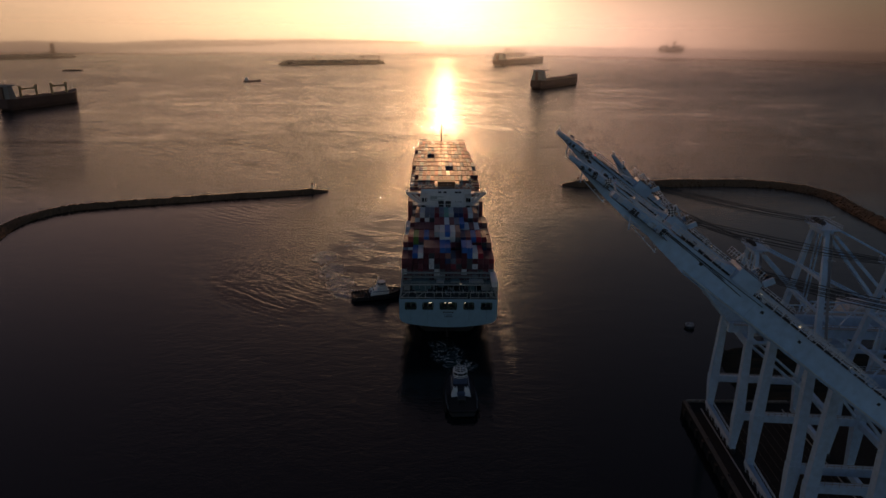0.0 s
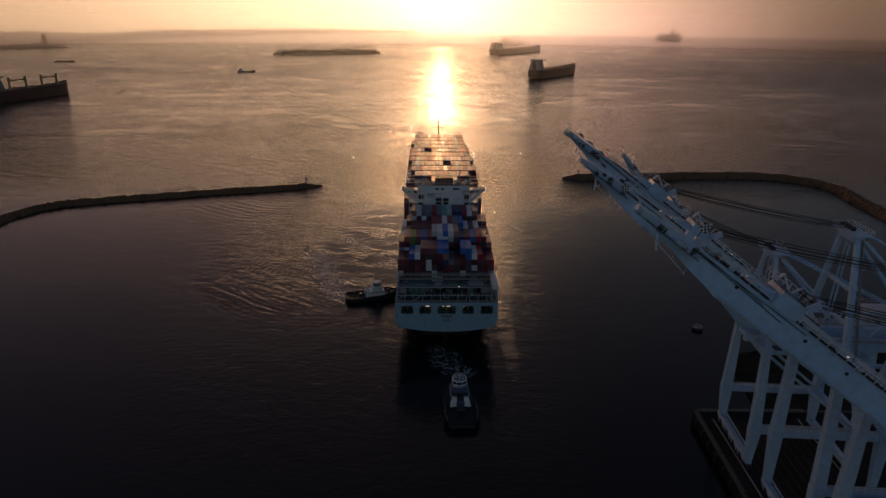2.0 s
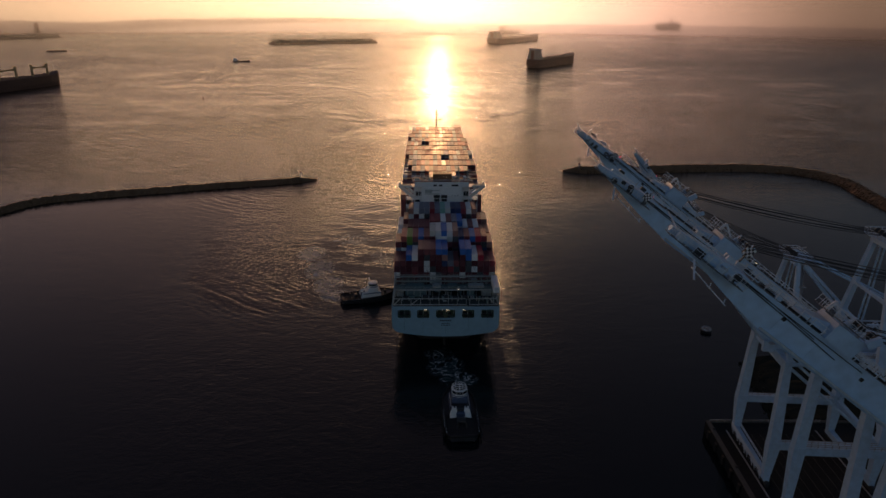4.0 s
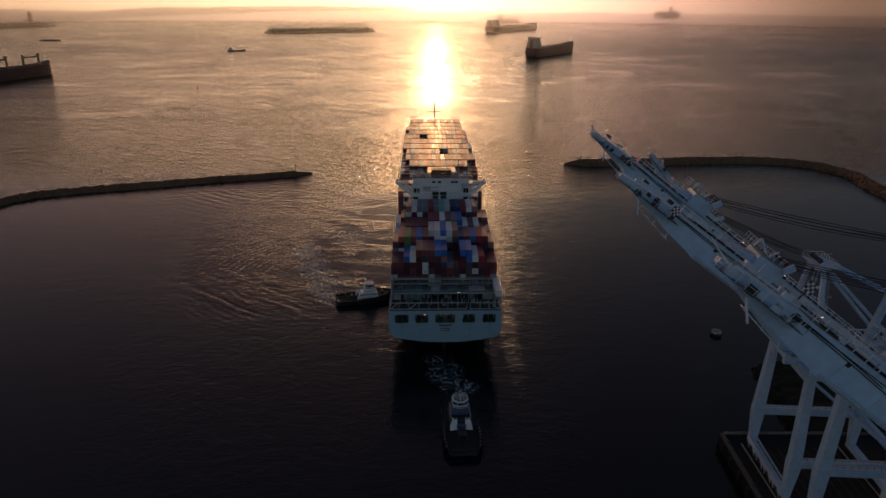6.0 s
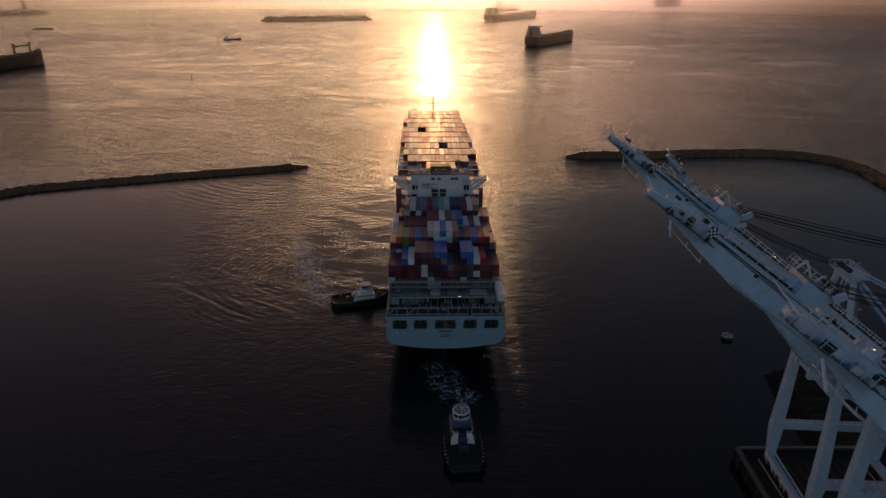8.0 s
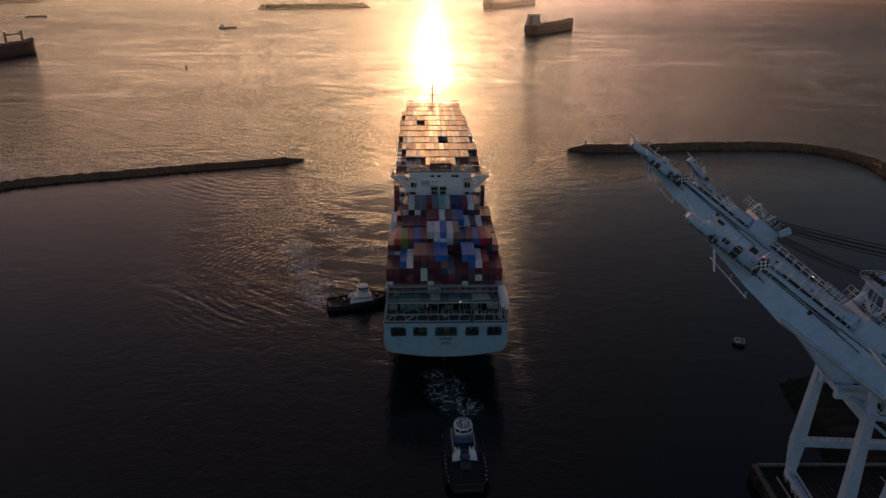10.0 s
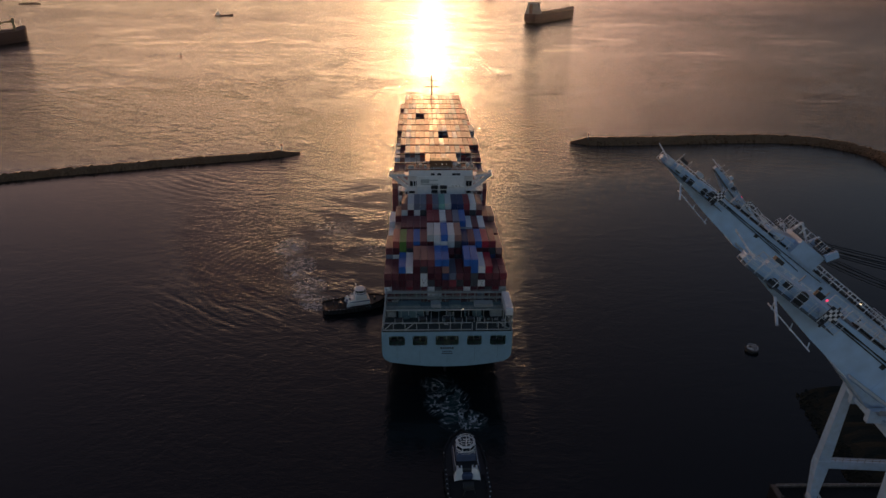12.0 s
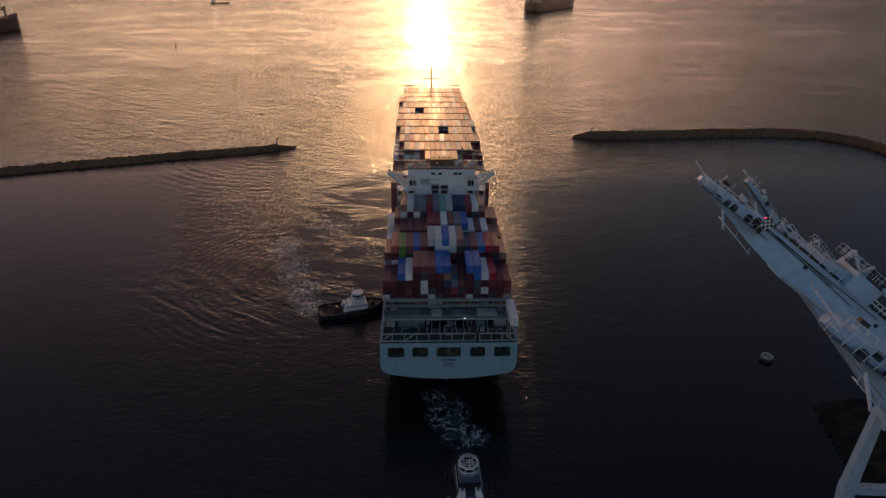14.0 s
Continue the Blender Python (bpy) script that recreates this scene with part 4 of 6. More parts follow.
# lashing rods crossed over the lowest boxes of the aft bay
for i in range(COLS):
    x = (i - 8) * PX
    for a, b2 in ((-1.1, 1.1), (1.1, -1.1)):
        bm = bmesh.new()
        beam(bm, (x + a, 17.6, 31.5), (x + b2, 17.9, 36.0), 0.05)
        part("lashing_rod", bm, M_DARK, ship)
# rust streaks and weld seams on the transom
for x, z0, z1 in ((-16.5, 14.2, 19.7), (-9.0, 13.0, 19.7), (0.0, 12.6, 15.8), (9.2, 13.2, 19.7), (16.8, 14.6, 19.7)):
    bm = bmesh.new()
    beam(bm, (x, -0.012, z0), (x, -0.012, z1), 0.06, 0.02)
    part("weld_seam", bm, M_TEAL, ship)

# ---- quay ----
QZ = 4.0
bm = bmesh.new()
lofted(bm, [[(77, -120, -3), (91.4, 217, -3), (470, 217, -3), (470, -120, -3)], [(77, -120, QZ), (91.4, 217, QZ), (470, 217, QZ), (470, -120, QZ)]])
quay = solid("quay", bm, M_ASPH, "dark asphalt container quay", "quay", "structure")
bm = bmesh.new()
beam(bm, (77.8, -120, QZ + 0.15), (92.2, 216.9, QZ + 0.15), 1.4, 0.6)
part("cope_edge", bm, M_CONC, quay, "worn concrete edge of the quay")
bm = bmesh.new()
beam(bm, (92.9, 216.4, QZ + 0.15), (300, 216.4, QZ + 0.15), 0.6, 1.2)
part("cope_edge", bm, M_CONC, quay)
for x in (96.5, 126.5):
    bm = bmesh.new()
    beam(bm, (x - 11.0, -118, QZ + 0.02), (x, 212, QZ + 0.02), 0.5, 0.08)
    part("crane_rail", bm, M_STEEL, quay)
for k in range(34):
    y = 212 - k * 6.5
    x = 91.35 - (217 - y) * 0.0427
    bm = bmesh.new()
    box(bm, (x - 0.35, y, 2.0), (0.7, 1.6, 3.2), 0, 0.15)
    part("fender", bm, M_BLACK, quay)
    if k % 3 == 0:
        bm = bmesh.new()
        tube(bm, (x + 1.2, y, QZ + 0.4), (x + 1.2, y, QZ + 1.0), 0.3, 0.45, 8)
        part("bollard", bm, M_DARK, quay)
for k in range(9):
    x = 101 + k * 2.9
    bm = bmesh.new()
    beam(bm, (x - 10.5, -100, QZ + 0.012), (x, 210, QZ + 0.012), 0.12, 0.012)
    part("lane_line", bm, M_LINE, quay, "worn pale lane line")
bm = bmesh.new()
fence(bm, (92.5, 216, QZ + 0.3), (130, 216, QZ + 0.3), 1.1, 2.5, 0.05)
part("end_rail", bm, M_STEEL, quay)
# rock bank beyond the end of the quay
bm = bmesh.new()
rings = []
for i in range(34):
    y = 216.9 + i * 1.4
    f = i / 33
    row = []
    for x, z in ((117, -1.0), (119.5, 0.8), (122, 2.2), (125, 3.2), (129, 3.7), (300, 3.8), (300, -1.0)):
        k = noise.noise(Vector((x * 0.3, y * 0.3, 3))) * 1.6
        row.append((x + 6 * f * f + (k if x < 200 else 0), y, z + (k * 0.6 if -0.5 < z < 4 and x < 200 else 0)))
    rings.append(row)
lofted(bm, rings)
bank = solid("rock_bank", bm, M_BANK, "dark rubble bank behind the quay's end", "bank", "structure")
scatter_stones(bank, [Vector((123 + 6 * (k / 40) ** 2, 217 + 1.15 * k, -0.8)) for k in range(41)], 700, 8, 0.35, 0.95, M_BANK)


# ---- quay cranes ----
def crane(yc, hinge_z, tip, apex_z, leg_half, portal_z, label, board=True):
    """A ship-to-shore crane with its boom raised over the water. Local x runs inland from the waterside legs, z up from the quay."""
    X0 = 97.6 - (197 - yc) * 0.03
    c = thing("quay_crane", pose(X0, yc, QZ, 0, 0, -3.9), label, "crane", "quay cranes")
    G = 30.0
    H = hinge_z - QZ
    pz = portal_z - QZ
    L = leg_half
    for x in (0, G):
        for s in (-1, 1):
            bm = bmesh.new()
            beam(bm, (x, s * L, 3.2), (x, s * (L + 0.4), pz - 1), 2.0, 1.7, 3.2, 2.6)
            beam(bm, (x, s * (L + 0.4), pz - 1), (x, s * (L + 0.4), pz + 1.4), 3.2, 2.6)
            beam(bm, (x, s * (L + 0.4), pz + 1.4), (x, s * (L - 1.2), H + 1.5), 3.0, 2.4, 2.0, 1.9)
            part("leg", bm, M_CRANE, c, "pale-blue box-section steel leg")
            # bogies
            for k in (-1, 1):
                bm = bmesh.new()
                box(bm, (x, s * (L - 2.5) + k * 2.6, 1.3), (1.1, 4.6, 1.1), 0, 0.15)
                for j in (-1.6, -0.5, 0.6, 1.7):
                    tube(bm, (x - 0.35, s * (L - 2.5) + k * 2.6 + j, 0.42), (x + 0.35, s * (L - 2.5) + k * 2.6 + j, 0.42), 0.4, 0.4, 10)
                part("bogie", bm, M_DARK, c)
        bm = bmesh.new()
        beam(bm, (x, -L - 1.2, 2.6), (x, L + 1.2, 2.6), 1.6, 2.0)
        sill = part("sill_beam", bm, M_CRANE, c)
        if x == 0:
            bm = bmesh.new()
            fence(bm, (-1.5, -L, 3.6), (-1.5, L, 3.6), 1.1, 1.2, 0.09, 3)
            fence(bm, (1.0, -L, 3.6), (1.0, L, 3.6), 1.1, 1.5, 0.07)
            box(bm, (-1.1, 0, 3.55), (1.1, 2 * L, 0.1))
            part("sill_walkway", bm, M_RAIL, sill)
            for k in range(int(L)):
                bm = bmesh.new()
                yk = -L + 1.4 + 2 * k
                box(bm, (-1.0, yk, 2.3 + 0.3 * (k % 3)), (0.5, 1.0, 0.9), 0, 0.06)
                beam(bm, (-1.25, yk - 0.9, 1.2), (-1.25, yk + 0.9, 3.4), 0.16)
                part("sill_gear", bm, (M_RAIL, M_DARK, M_CRANE2)[k % 3], sill)
        bm = bmesh.new()
        beam(bm, (x, -L, H), (x, L, H), 1.8, 2.6)
        part("cross_beam", bm, M_CRANE, c)
    for s in (-1, 1):
        bm = bmesh.new()
        beam(bm, (1.2, s * (L + 0.4), pz), (G - 1.2, s * (L + 0.4), pz), 1.6, 2.4)
        pb = part("portal_beam", bm, M_CRANE, c)
        bm = bmesh.new()
        fence(bm, (1.2, s * (L + 0.4) - 0.7, pz + 1.2), (G - 1.2, s * (L + 0.4) - 0.7, pz + 1.2), 1.1, 1.8, 0.06)
        part("handrail", bm, M_STEEL, pb)
        bm = bmesh.new()
        tube(bm, (1.0, s * (L - 1), H - 1), (G - 1, s * L, pz + 1.5), 0.45, 0.45, 10)
        part("diagonal_brace", bm, M_CRANE, c)
        bm = bmesh.new()
        tube(bm, (1.0, s * (L - 1.2), H), (G - 1, s * (L - 1.2), H), 0.6, 0.6, 10)
        part("top_tie", bm, M_CRANE, c)
    bm = bmesh.new()
    tube(bm, (G, -L, pz), (G, 0, H - 2), 0.5, 0.5, 8)
    tube(bm, (G, L, pz), (G, 0, H - 2), 0.5, 0.5, 8)
    beam(bm, (G, -L, pz), (G, L, pz), 1.4, 2.0)
    part("landside_brace", bm, M_CRANE, c)
    # fixed girders from the hinge back over the yard, with the machinery house
    gy = 3.4
    for s in (-1, 1):
        bm = bmesh.new()
        beam(bm, (-4, s * gy, H + 1.8), (56, s * gy, H + 1.8), 1.3, 3.2)
        gd = part("fixed_girder", bm, M_CRANE, c)
        bm = bmesh.new()
        box(bm, (26, s * (gy + 1.5), H + 3.4), (58, 1.4, 0.12))
        fence(bm, (-3, s * (gy + 2.1), H + 3.4), (55, s * (gy + 2.1), H + 3.4), 1.1, 2.2, 0.06)
        part("girder_walkway", bm, M_STEEL, gd)
    for x in (-3, 8, 19, 31, 43, 55):
        bm = bmesh.new()
        beam(bm, (x, -gy, H + 1.8), (x, gy, H + 1.8), 0.8, 1.6)
        part("girder_tie", bm, M_CRANE, c)
    bm = bmesh.new()
    box(bm, (42, 0, H + 7.4), (20, 9, 6.4), 0, 0.25)
    mh = part("machinery_house", bm, M_CRANE2, c, "grey steel machinery house on the girders")
    for k in range(7):
        bm = bmesh.new()
        box(bm, (33.5 + k * 2.8, -4.55, H + 7.8), (1.6, 0.12, 1.4), 0, 0.03)
        part("louvre", bm, M_DARK, mh)
    bm = bmesh.new()
    fence(bm, (32, -4.4, H + 10.6), (52, -4.4, H + 10.6), 1.1, 2.5, 0.05)
    fence(bm, (32, 4.4, H + 10.6), (52, 4.4, H + 10.6), 1.1, 2.5, 0.05)
    part("roof_rail", bm, M_STEEL, mh)
    # pylon: front columns, rear columns and the crown
    A = apex_z - QZ
    for s in (-1, 1):
        bm = bmesh.new()
        beam(bm, (0.5, s * (L - 1.4), H + 1), (1.2, s * 3.4, A - 1.5), 1.5, 1.4, 1.0, 1.0)
        part("pylon_column", bm, M_CRANE, c)
        bm = bmesh.new()
        beam(bm, (G - 1, s * (L - 2), H + 1), (3.4, s * 3.2, A - 2.5), 0.9, 0.9, 0.7, 0.7)
        part("pylon_stay", bm, M_CRANE, c)
        for d in (-0.45, 0.45):
            bm = bmesh.new()
            tube(bm, (3, s * 3.2 + d, A - 0.6), (55, s * gy + d, H + 4.2), 0.24, 0.24, 6)
            part("back_stay", bm, M_CRANE, c)
    # ladder tower and ties between the columns
    for f in (2 / 7, 4 / 7):
        w = (L - 1.4) + (3.4 - (L - 1.4)) * f
        z = H + 1 + (A - 1.5 - H - 1) * f
        bm = bmesh.new()
        beam(bm, (0.6, -w, z), (0.6, w, z), 0.7)
        part("pylon_tie", bm, M_CRANE, c)
    for k in range(4):
        f0, f1 = k / 4, (k + 1) / 4
        bm = bmesh.new()
        za, zb = H + 3 + (A - 5 - H) * f0, H + 3 + (A - 5 - H) * f1
        ya, yb = -(L - 0.6) + (L - 4.4) * f0, -(L - 0.6) + (L - 4.4) * f1
        beam(bm, (2.2, ya, za), (2.2, yb, zb), 0.12, 0.9)
        fence(bm, (1.7, ya, za), (1.7, yb, zb), 1.1, 1.6, 0.05)
        box(bm, (2.2, yb, zb), (1.8, 1.6, 0.1))
        part("pylon_stair", bm, M_STEEL, c)
    bm = bmesh.new()
    box(bm, (1.6, 0, A - 1.0), (5.2, 9.4, 0.3), 0, 0.05)
    box(bm, (1.4, 0, A - 1.9), (2.6, 7.6, 1.6), 0, 0.2)
    crown = part("crown_platform", bm, M_CRANE, c)
    bm = bmesh.new()
    for p, q in (((-1, -4.6), (4.1, -4.6)), ((-1, 4.6), (4.1, 4.6)), ((-1, -4.6), (-1, 4.6)), ((4.1, -4.6), (4.1, 4.6))):
        fence(bm, (*p, A - 0.85), (*q, A - 0.85), 1.15, 1.3, 0.05)
    part("handrail", bm, M_RAIL, crown)
    for s in (-2.2, -0.8, 0.8, 2.2):
        bm = bmesh.new()
        tube(bm, (0.4, s - 0.2, A + 0.2), (0.4, s + 0.2, A + 0.2), 0.65, 0.65, 14)
        part("sheave", bm, M_DARK, crown)
    bm = bmesh.new()
    beam(bm, (0.6, 0, A + 0.9), (4.2, 0, A + 1.4), 0.25)
    part("davit", bm, M_STEEL, crown)
    # raised boom
    bx, bz = -1.4, H + 0.6
    tx, tz = -tip[0], tip[1] - QZ
    d = Vector((tx - bx, 0, tz - bz))
    LEN = d.length
    d.normalize()
    up = Vector((-d.z, 0, d.x))
    if up.x < 0:
        up = -up
    base = Vector((bx, 0, bz))

    def at(u, y, v):
        return base + d * u + up * v + Vector((0, y, 0))

    by = 1.7
    boom = part("boom", boom_box(at, LEN, by), M_CRANE, c, "pale-blue box-girder boom raised over the water")
    # walkway on the boom's back, with rails on both edges
    bm = bmesh.new()
    beam(bm, at(3, 0.0, 3.42), at(LEN - 12, 0.0, 3.42), 3.0, 0.06)
    part("boom_walkway", bm, M_GRATE, boom, "steel grating walkway")
    for y in (-by + 0.1, by - 0.1):
        bm = bmesh.new()
        rail_along(bm, at, 3, LEN - 12, y, 3.4, up, 1.9)
        part("walkway_rail", bm, M_RAIL, boom)
    for s in (-1, 1):
        bm = bmesh.new()
        beam(bm, at(1, s * (by + 0.35), -0.35), at(LEN - 17, s * (by + 0.35), -0.35), 0.5, 0.25)
        part("trolley_rail", bm, M_CRANE2, boom)
    # pipes and cable bundles running down the near web
    for k2, (v0, v1) in enumerate(((2.9, 2.5), (2.6, 2.1), (2.75, 2.9))):
        bm = bmesh.new()
        rings = []
        for i in range(9):
            q = at(LEN - 10.5 - i * (1.6 + 0.5 * k2), -by - 0.08, v0 + (v1 - v0) * (i / 8) ** 1.5)
            rings.append([q + up * (0.06 * math.cos(g)) + Vector((0, 0.06 * math.sin(g), 0)) for g in (0, 1.26, 2.51, 3.77, 5.03)])
        lofted(bm, rings)
        part("cable", bm, M_ROPE, boom)
    bm = bmesh.new()
    beam(bm, at(LEN * 0.865, -by - 0.4, -0.75), at(LEN * 0.94, -by - 0.4, 0.35), 0.7, 0.12)
    for u, v in ((0.867, -0.8), (0.90, -0.35), (0.935, 0.15)):
        beam(bm, at(LEN * u, -by - 0.5, v), at(LEN * u, -by, v + 0.6), 0.1)
    part("under_catwalk", bm, M_RAIL, boom)
    bm = bmesh.new()
    beam(bm, at(LEN - 0.2, -by - 1.2, 2.8), at(LEN - 0.2, by + 1.4, 3.4), 0.12)
    part("tip_bar", bm, M_RAIL, boom)
    # service platforms with rails: round the tip and beside the rope anchors
    for u0, u1, y0, y1, v in ((LEN - 11, LEN + 0.5, -by - 1.9, -by, 1.9), (LEN - 12, LEN - 4, by, by + 1.4, 2.2),
                              (LEN * 0.63, LEN * 0.76, by, by + 2.4, 3.7), (LEN * 0.66, LEN * 0.74, -by + 0.2, by, 6.1), (LEN * 0.40, LEN * 0.46, by, by + 2.4, 3.6)):
        bm = bmesh.new()
        a, b2, c2, e2 = at(u0, y0, v), at(u1, y0, v), at(u1, y1, v), at(u0, y1, v)
        beam(bm, at(u0, (y0 + y1) / 2, v), at(u1, (y0 + y1) / 2, v), abs(y1 - y0), 0.08)
        plat = part("service_platform", bm, M_GRATE, boom, "steel grating platform with pale rails")
        bm = bmesh.new()
        for p, q in ((a, b2), (b2, c2), (e2, c2), (a, e2)):
            k2 = max(1, round((q - p).length / 1.1))
            for i in range(k2 + 1):
                m2 = p.lerp(q, i / k2)
                beam(bm, m2, m2 + up * 1.2, 0.06)
            for h2 in (0.6, 1.2):
                beam(bm, p + up * h2, q + up * h2, 0.05)
        part("platform_rail", bm, M_RAIL, plat)
    # sheaves, blocks and hoses crowded on the tip platform
    rg3 = random.Random(int(yc) + 5)
    for k2 in range(14):
        bm = bmesh.new()
        u = LEN - rg3.uniform(0.8, 10.5)
        p = at(u, rg3.uniform(-by - 1.5, -0.6), rg3.uniform(2.1, 2.9))
        if k2 % 3 == 0:
            tube(bm, p, p + Vector((0, 0.35, 0)), 0.5, 0.5, 12)
            part("sheave", bm, M_DARK, boom)
        else:
            beam(bm, p, p + d * rg3.uniform(0.4, 1.3), rg3.uniform(0.3, 0.7), rg3.uniform(0.4, 1.1))
            part("tip_gear", bm, rg3.choice((M_DARK, M_CRANE2, M_CRANEW, M_CRANEW)), boom)
    # chequered wind marker
    spot = (LEN - 9.2, -by - 1.95, 2.1) if board else (LEN - 9.0, -by, 4.6)
    mk = part("marker_frame", marker_frame(at, *spot, d, up), M_DARK, boom, "black and white chequered marker board")
    for i in range(4):
        for j in range(4):
            if (i + j) % 2:
                bm = bmesh.new()
                p = at(*spot) + Vector((0, -0.10, 0)) + d * ((i - 1.5) * 0.3) + up * (1.2 + (j - 1.5) * 0.3)
                beam(bm, p - d * 0.145, p + d * 0.145, 0.06, 0.29)
                part("panel", bm, M_CHKW, mk)
    # rope brackets, sheaves and the hoist ropes to the crown
    u0 = LEN * 0.69
    bm = bmesh.new()
    beam(bm, at(u0 - 2.4, 0.2, 4.6), at(u0 + 2.2, 0.2, 4.6), 4.6, 2.4)
    beam(bm, at(u0 + 2.2, 0.3, 4.4), at(u0 + 6.0, 0.3, 3.8), 2.6, 1.6, 2.0, 0.5)
    brk = part("rope_anchor_house", bm, M_CRANE, boom)
    for s in (-1, 1):
        bm = bmesh.new()
        beam(bm, at(u0 - 2.0, s * 2.6, 5.8), at(u0 - 2.8, s * 2.6, 7.4), 0.5, 1.0)
        part("rope_bracket", bm, M_CRANE, brk)
    for s in (-2.2, -1.1, 1.1, 2.2):
        bm = bmesh.new()
        tube(bm, at(u0 - 2.6, s - 0.18, 7.0), at(u0 - 2.6, s + 0.18, 7.0), 0.55, 0.55, 12)
        part("sheave", bm, M_DARK, brk)
    for k2, (s, rise) in enumerate(((-2.6, 0.9), (-2.2, 0.0), (-0.9, -0.9), (0.9, 0.5), (2.2, -0.4), (2.6, -1.3))):
        bm = bmesh.new()
        p, q = at(u0 - 2.6, s, 7.0 + rise * 0.7), Vector((0.6, s * 0.9, A + 0.3 + rise * 0.5))
        sag = 0.4 + 0.3 * (k2 % 3)
        mids = [p.lerp(q, i / 6) - Vector((0, 0, sag * (1 - (2 * i / 6 - 1) ** 2))) for i in range(7)]
        for a, b2 in zip(mids, mids[1:]):
            tube(bm, a, b2, 0.075, 0.075, 5)
        part("hoist_rope", bm, M_ROPE, c, "black steel hoist rope")
    # maintenance davit and lamps
    bm = bmesh.new()
    p = at(u0 + 1.5, by + 1.6, 4.4)
    beam(bm, p, p + up * 3.2 - d * 0.6, 0.3)
    beam(bm, p + up * 3.2 - d * 0.6, p + up * 1.4 - d * 3.6, 0.28)
    part("davit", bm, M_RAIL, boom)
    p = at(LEN * 0.955, -by - 1.9, 1.4)
    bm = bmesh.new()
    beam(bm, p, p + Vector((-0.6, -2.6, -1.4)), 0.2)
    part("cable_arm", bm, M_RAIL, boom)
    for f, sy in ((0.86, 1),):
        bm = bmesh.new()
        bmesh.ops.create_icosphere(bm, subdivisions=1, radius=0.1, matrix=Matrix.Translation(at(LEN * f, sy * (by + 0.2), 3.6)))
        part("beacon", bm, M_LAMPR, boom, "lit red warning lamp")
    for f in (0.40, 0.54, 0.66):
        bm = bmesh.new()
        box(bm, at(LEN * f, -by + 0.3, 4.1), (0.35, 0.15, 0.1), 0, 0.03)
        part("walkway_lamp", bm, M_LAMPB, boom, "lit walkway lamp")
    # access hatches and cable tray on the web, machinery on the back
    for f in (0.30, 0.52, 0.62, 0.78, 0.88):
        bm = bmesh.new()
        p = at(LEN * f, -by - 0.03, 2.2)
        beam(bm, p - d * 0.28, p + d * 0.28, 0.06, 0.5)
        part("access_hatch", bm, M_DARK, boom)
    for y2, r2 in ((-by + 0.75, 0.13), (-by + 1.1, 0.09)):
        bm = bmesh.new()
        tube(bm, at(3, y2, 3.62), at(LEN * 0.84, y2, 3.62), r2, r2, 6)
        part("cable_pipe", bm, M_ROPE, boom, "black cable pipe along the walkway")
    # small gear along the boom: boxes, stub posts
    rg2 = random.Random(int(yc))
    for k2 in range(13):
        u = rg2.uniform(0.25, 0.95) * LEN
        side = rg2.choice((-1, 1))
        y = side * (by - 0.5)
        v = 3.75
        bm = bmesh.new()
        p = at(u, y, v)
        L2 = rg2.uniform(0.4, 1.3)
        beam(bm, p, p + d * L2, rg2.uniform(0.3, 0.6), rg2.uniform(0.3, 0.6))
        part("equipment_box", bm, rg2.choice((M_CRANE2, M_DARK, M_CRANE, M_CRANEW)), boom)
    for k2 in range(8):
        u = rg2.uniform(0.3, 0.98) * LEN
        bm = bmesh.new()
        p = at(u, rg2.choice((-1, 1)) * by, 3.3)
        beam(bm, p, p + up * rg2.uniform(0.9, 1.5), 0.1)
        part("stub_post", bm, M_STEEL, boom)
    # inner ladder posts of the pylon
    for s in (-1, 1):
        for dx in (-0.5, 0.5):
            bm = bmesh.new()
            tube(bm, (3.2 + dx, s * 5.6, H + 2), (2.4 + dx, s * 2.0, A - 2.4), 0.22, 0.2, 6)
            part("ladder_post", bm, M_CRANE, c)
        bm = bmesh.new()
        for k2 in range(14):
            f = (k2 + 0.5) / 14
            y, z = s * (5.6 - 3.6 * f), H + 2 + (A - 4.4 - H) * f
            beam(bm, (2.6 - 0.8 * f + 0.1, y, z), (3.8 - 0.8 * f - 0.1, y, z), 0.1)
        part("ladder_rungs", bm, M_STEEL, c)
    # bracing frames on the girders behind the legs
    for k2 in range(5):
        x = 3 + k2 * 6
        for s in (-1, 1):
            bm = bmesh.new()
            beam(bm, (x, s * gy, H + 3.4), (x + 3, s * gy, H + 7.5), 0.3)
            beam(bm, (x + 3, s * gy, H + 7.5), (x + 6, s * gy, H + 3.4), 0.3)
            part("girder_brace", bm, M_CRANE, c)
    for s in (-1, 1):
        bm = bmesh.new()
        beam(bm, (4, s * gy, H + 7.5), (32, s * gy, H + 7.5), 0.35)
        part("girder_top_rail", bm, M_CRANE, c)
    # operator's trolley parked under the girders near the legs
    bm = bmesh.new()
    box(bm, (6, 0, H - 1.0), (5, 5.6, 1.0), 0, 0.1)
    tr = part("trolley", bm, M_CRANE2, c)
    bm = bmesh.new()
    box(bm, (9.5, -2.4, H - 3.0), (3, 2.4, 2.8), 0, 0.2)
    part("operator_cab", bm, M_CRANE, tr)
    bm = bmesh.new()
    box(bm, (7.97, -2.4, H - 2.8), (0.06, 2.0, 1.6), 0, 0.02)
    part("cab_window", bm, M_GLASS, tr)
    return c


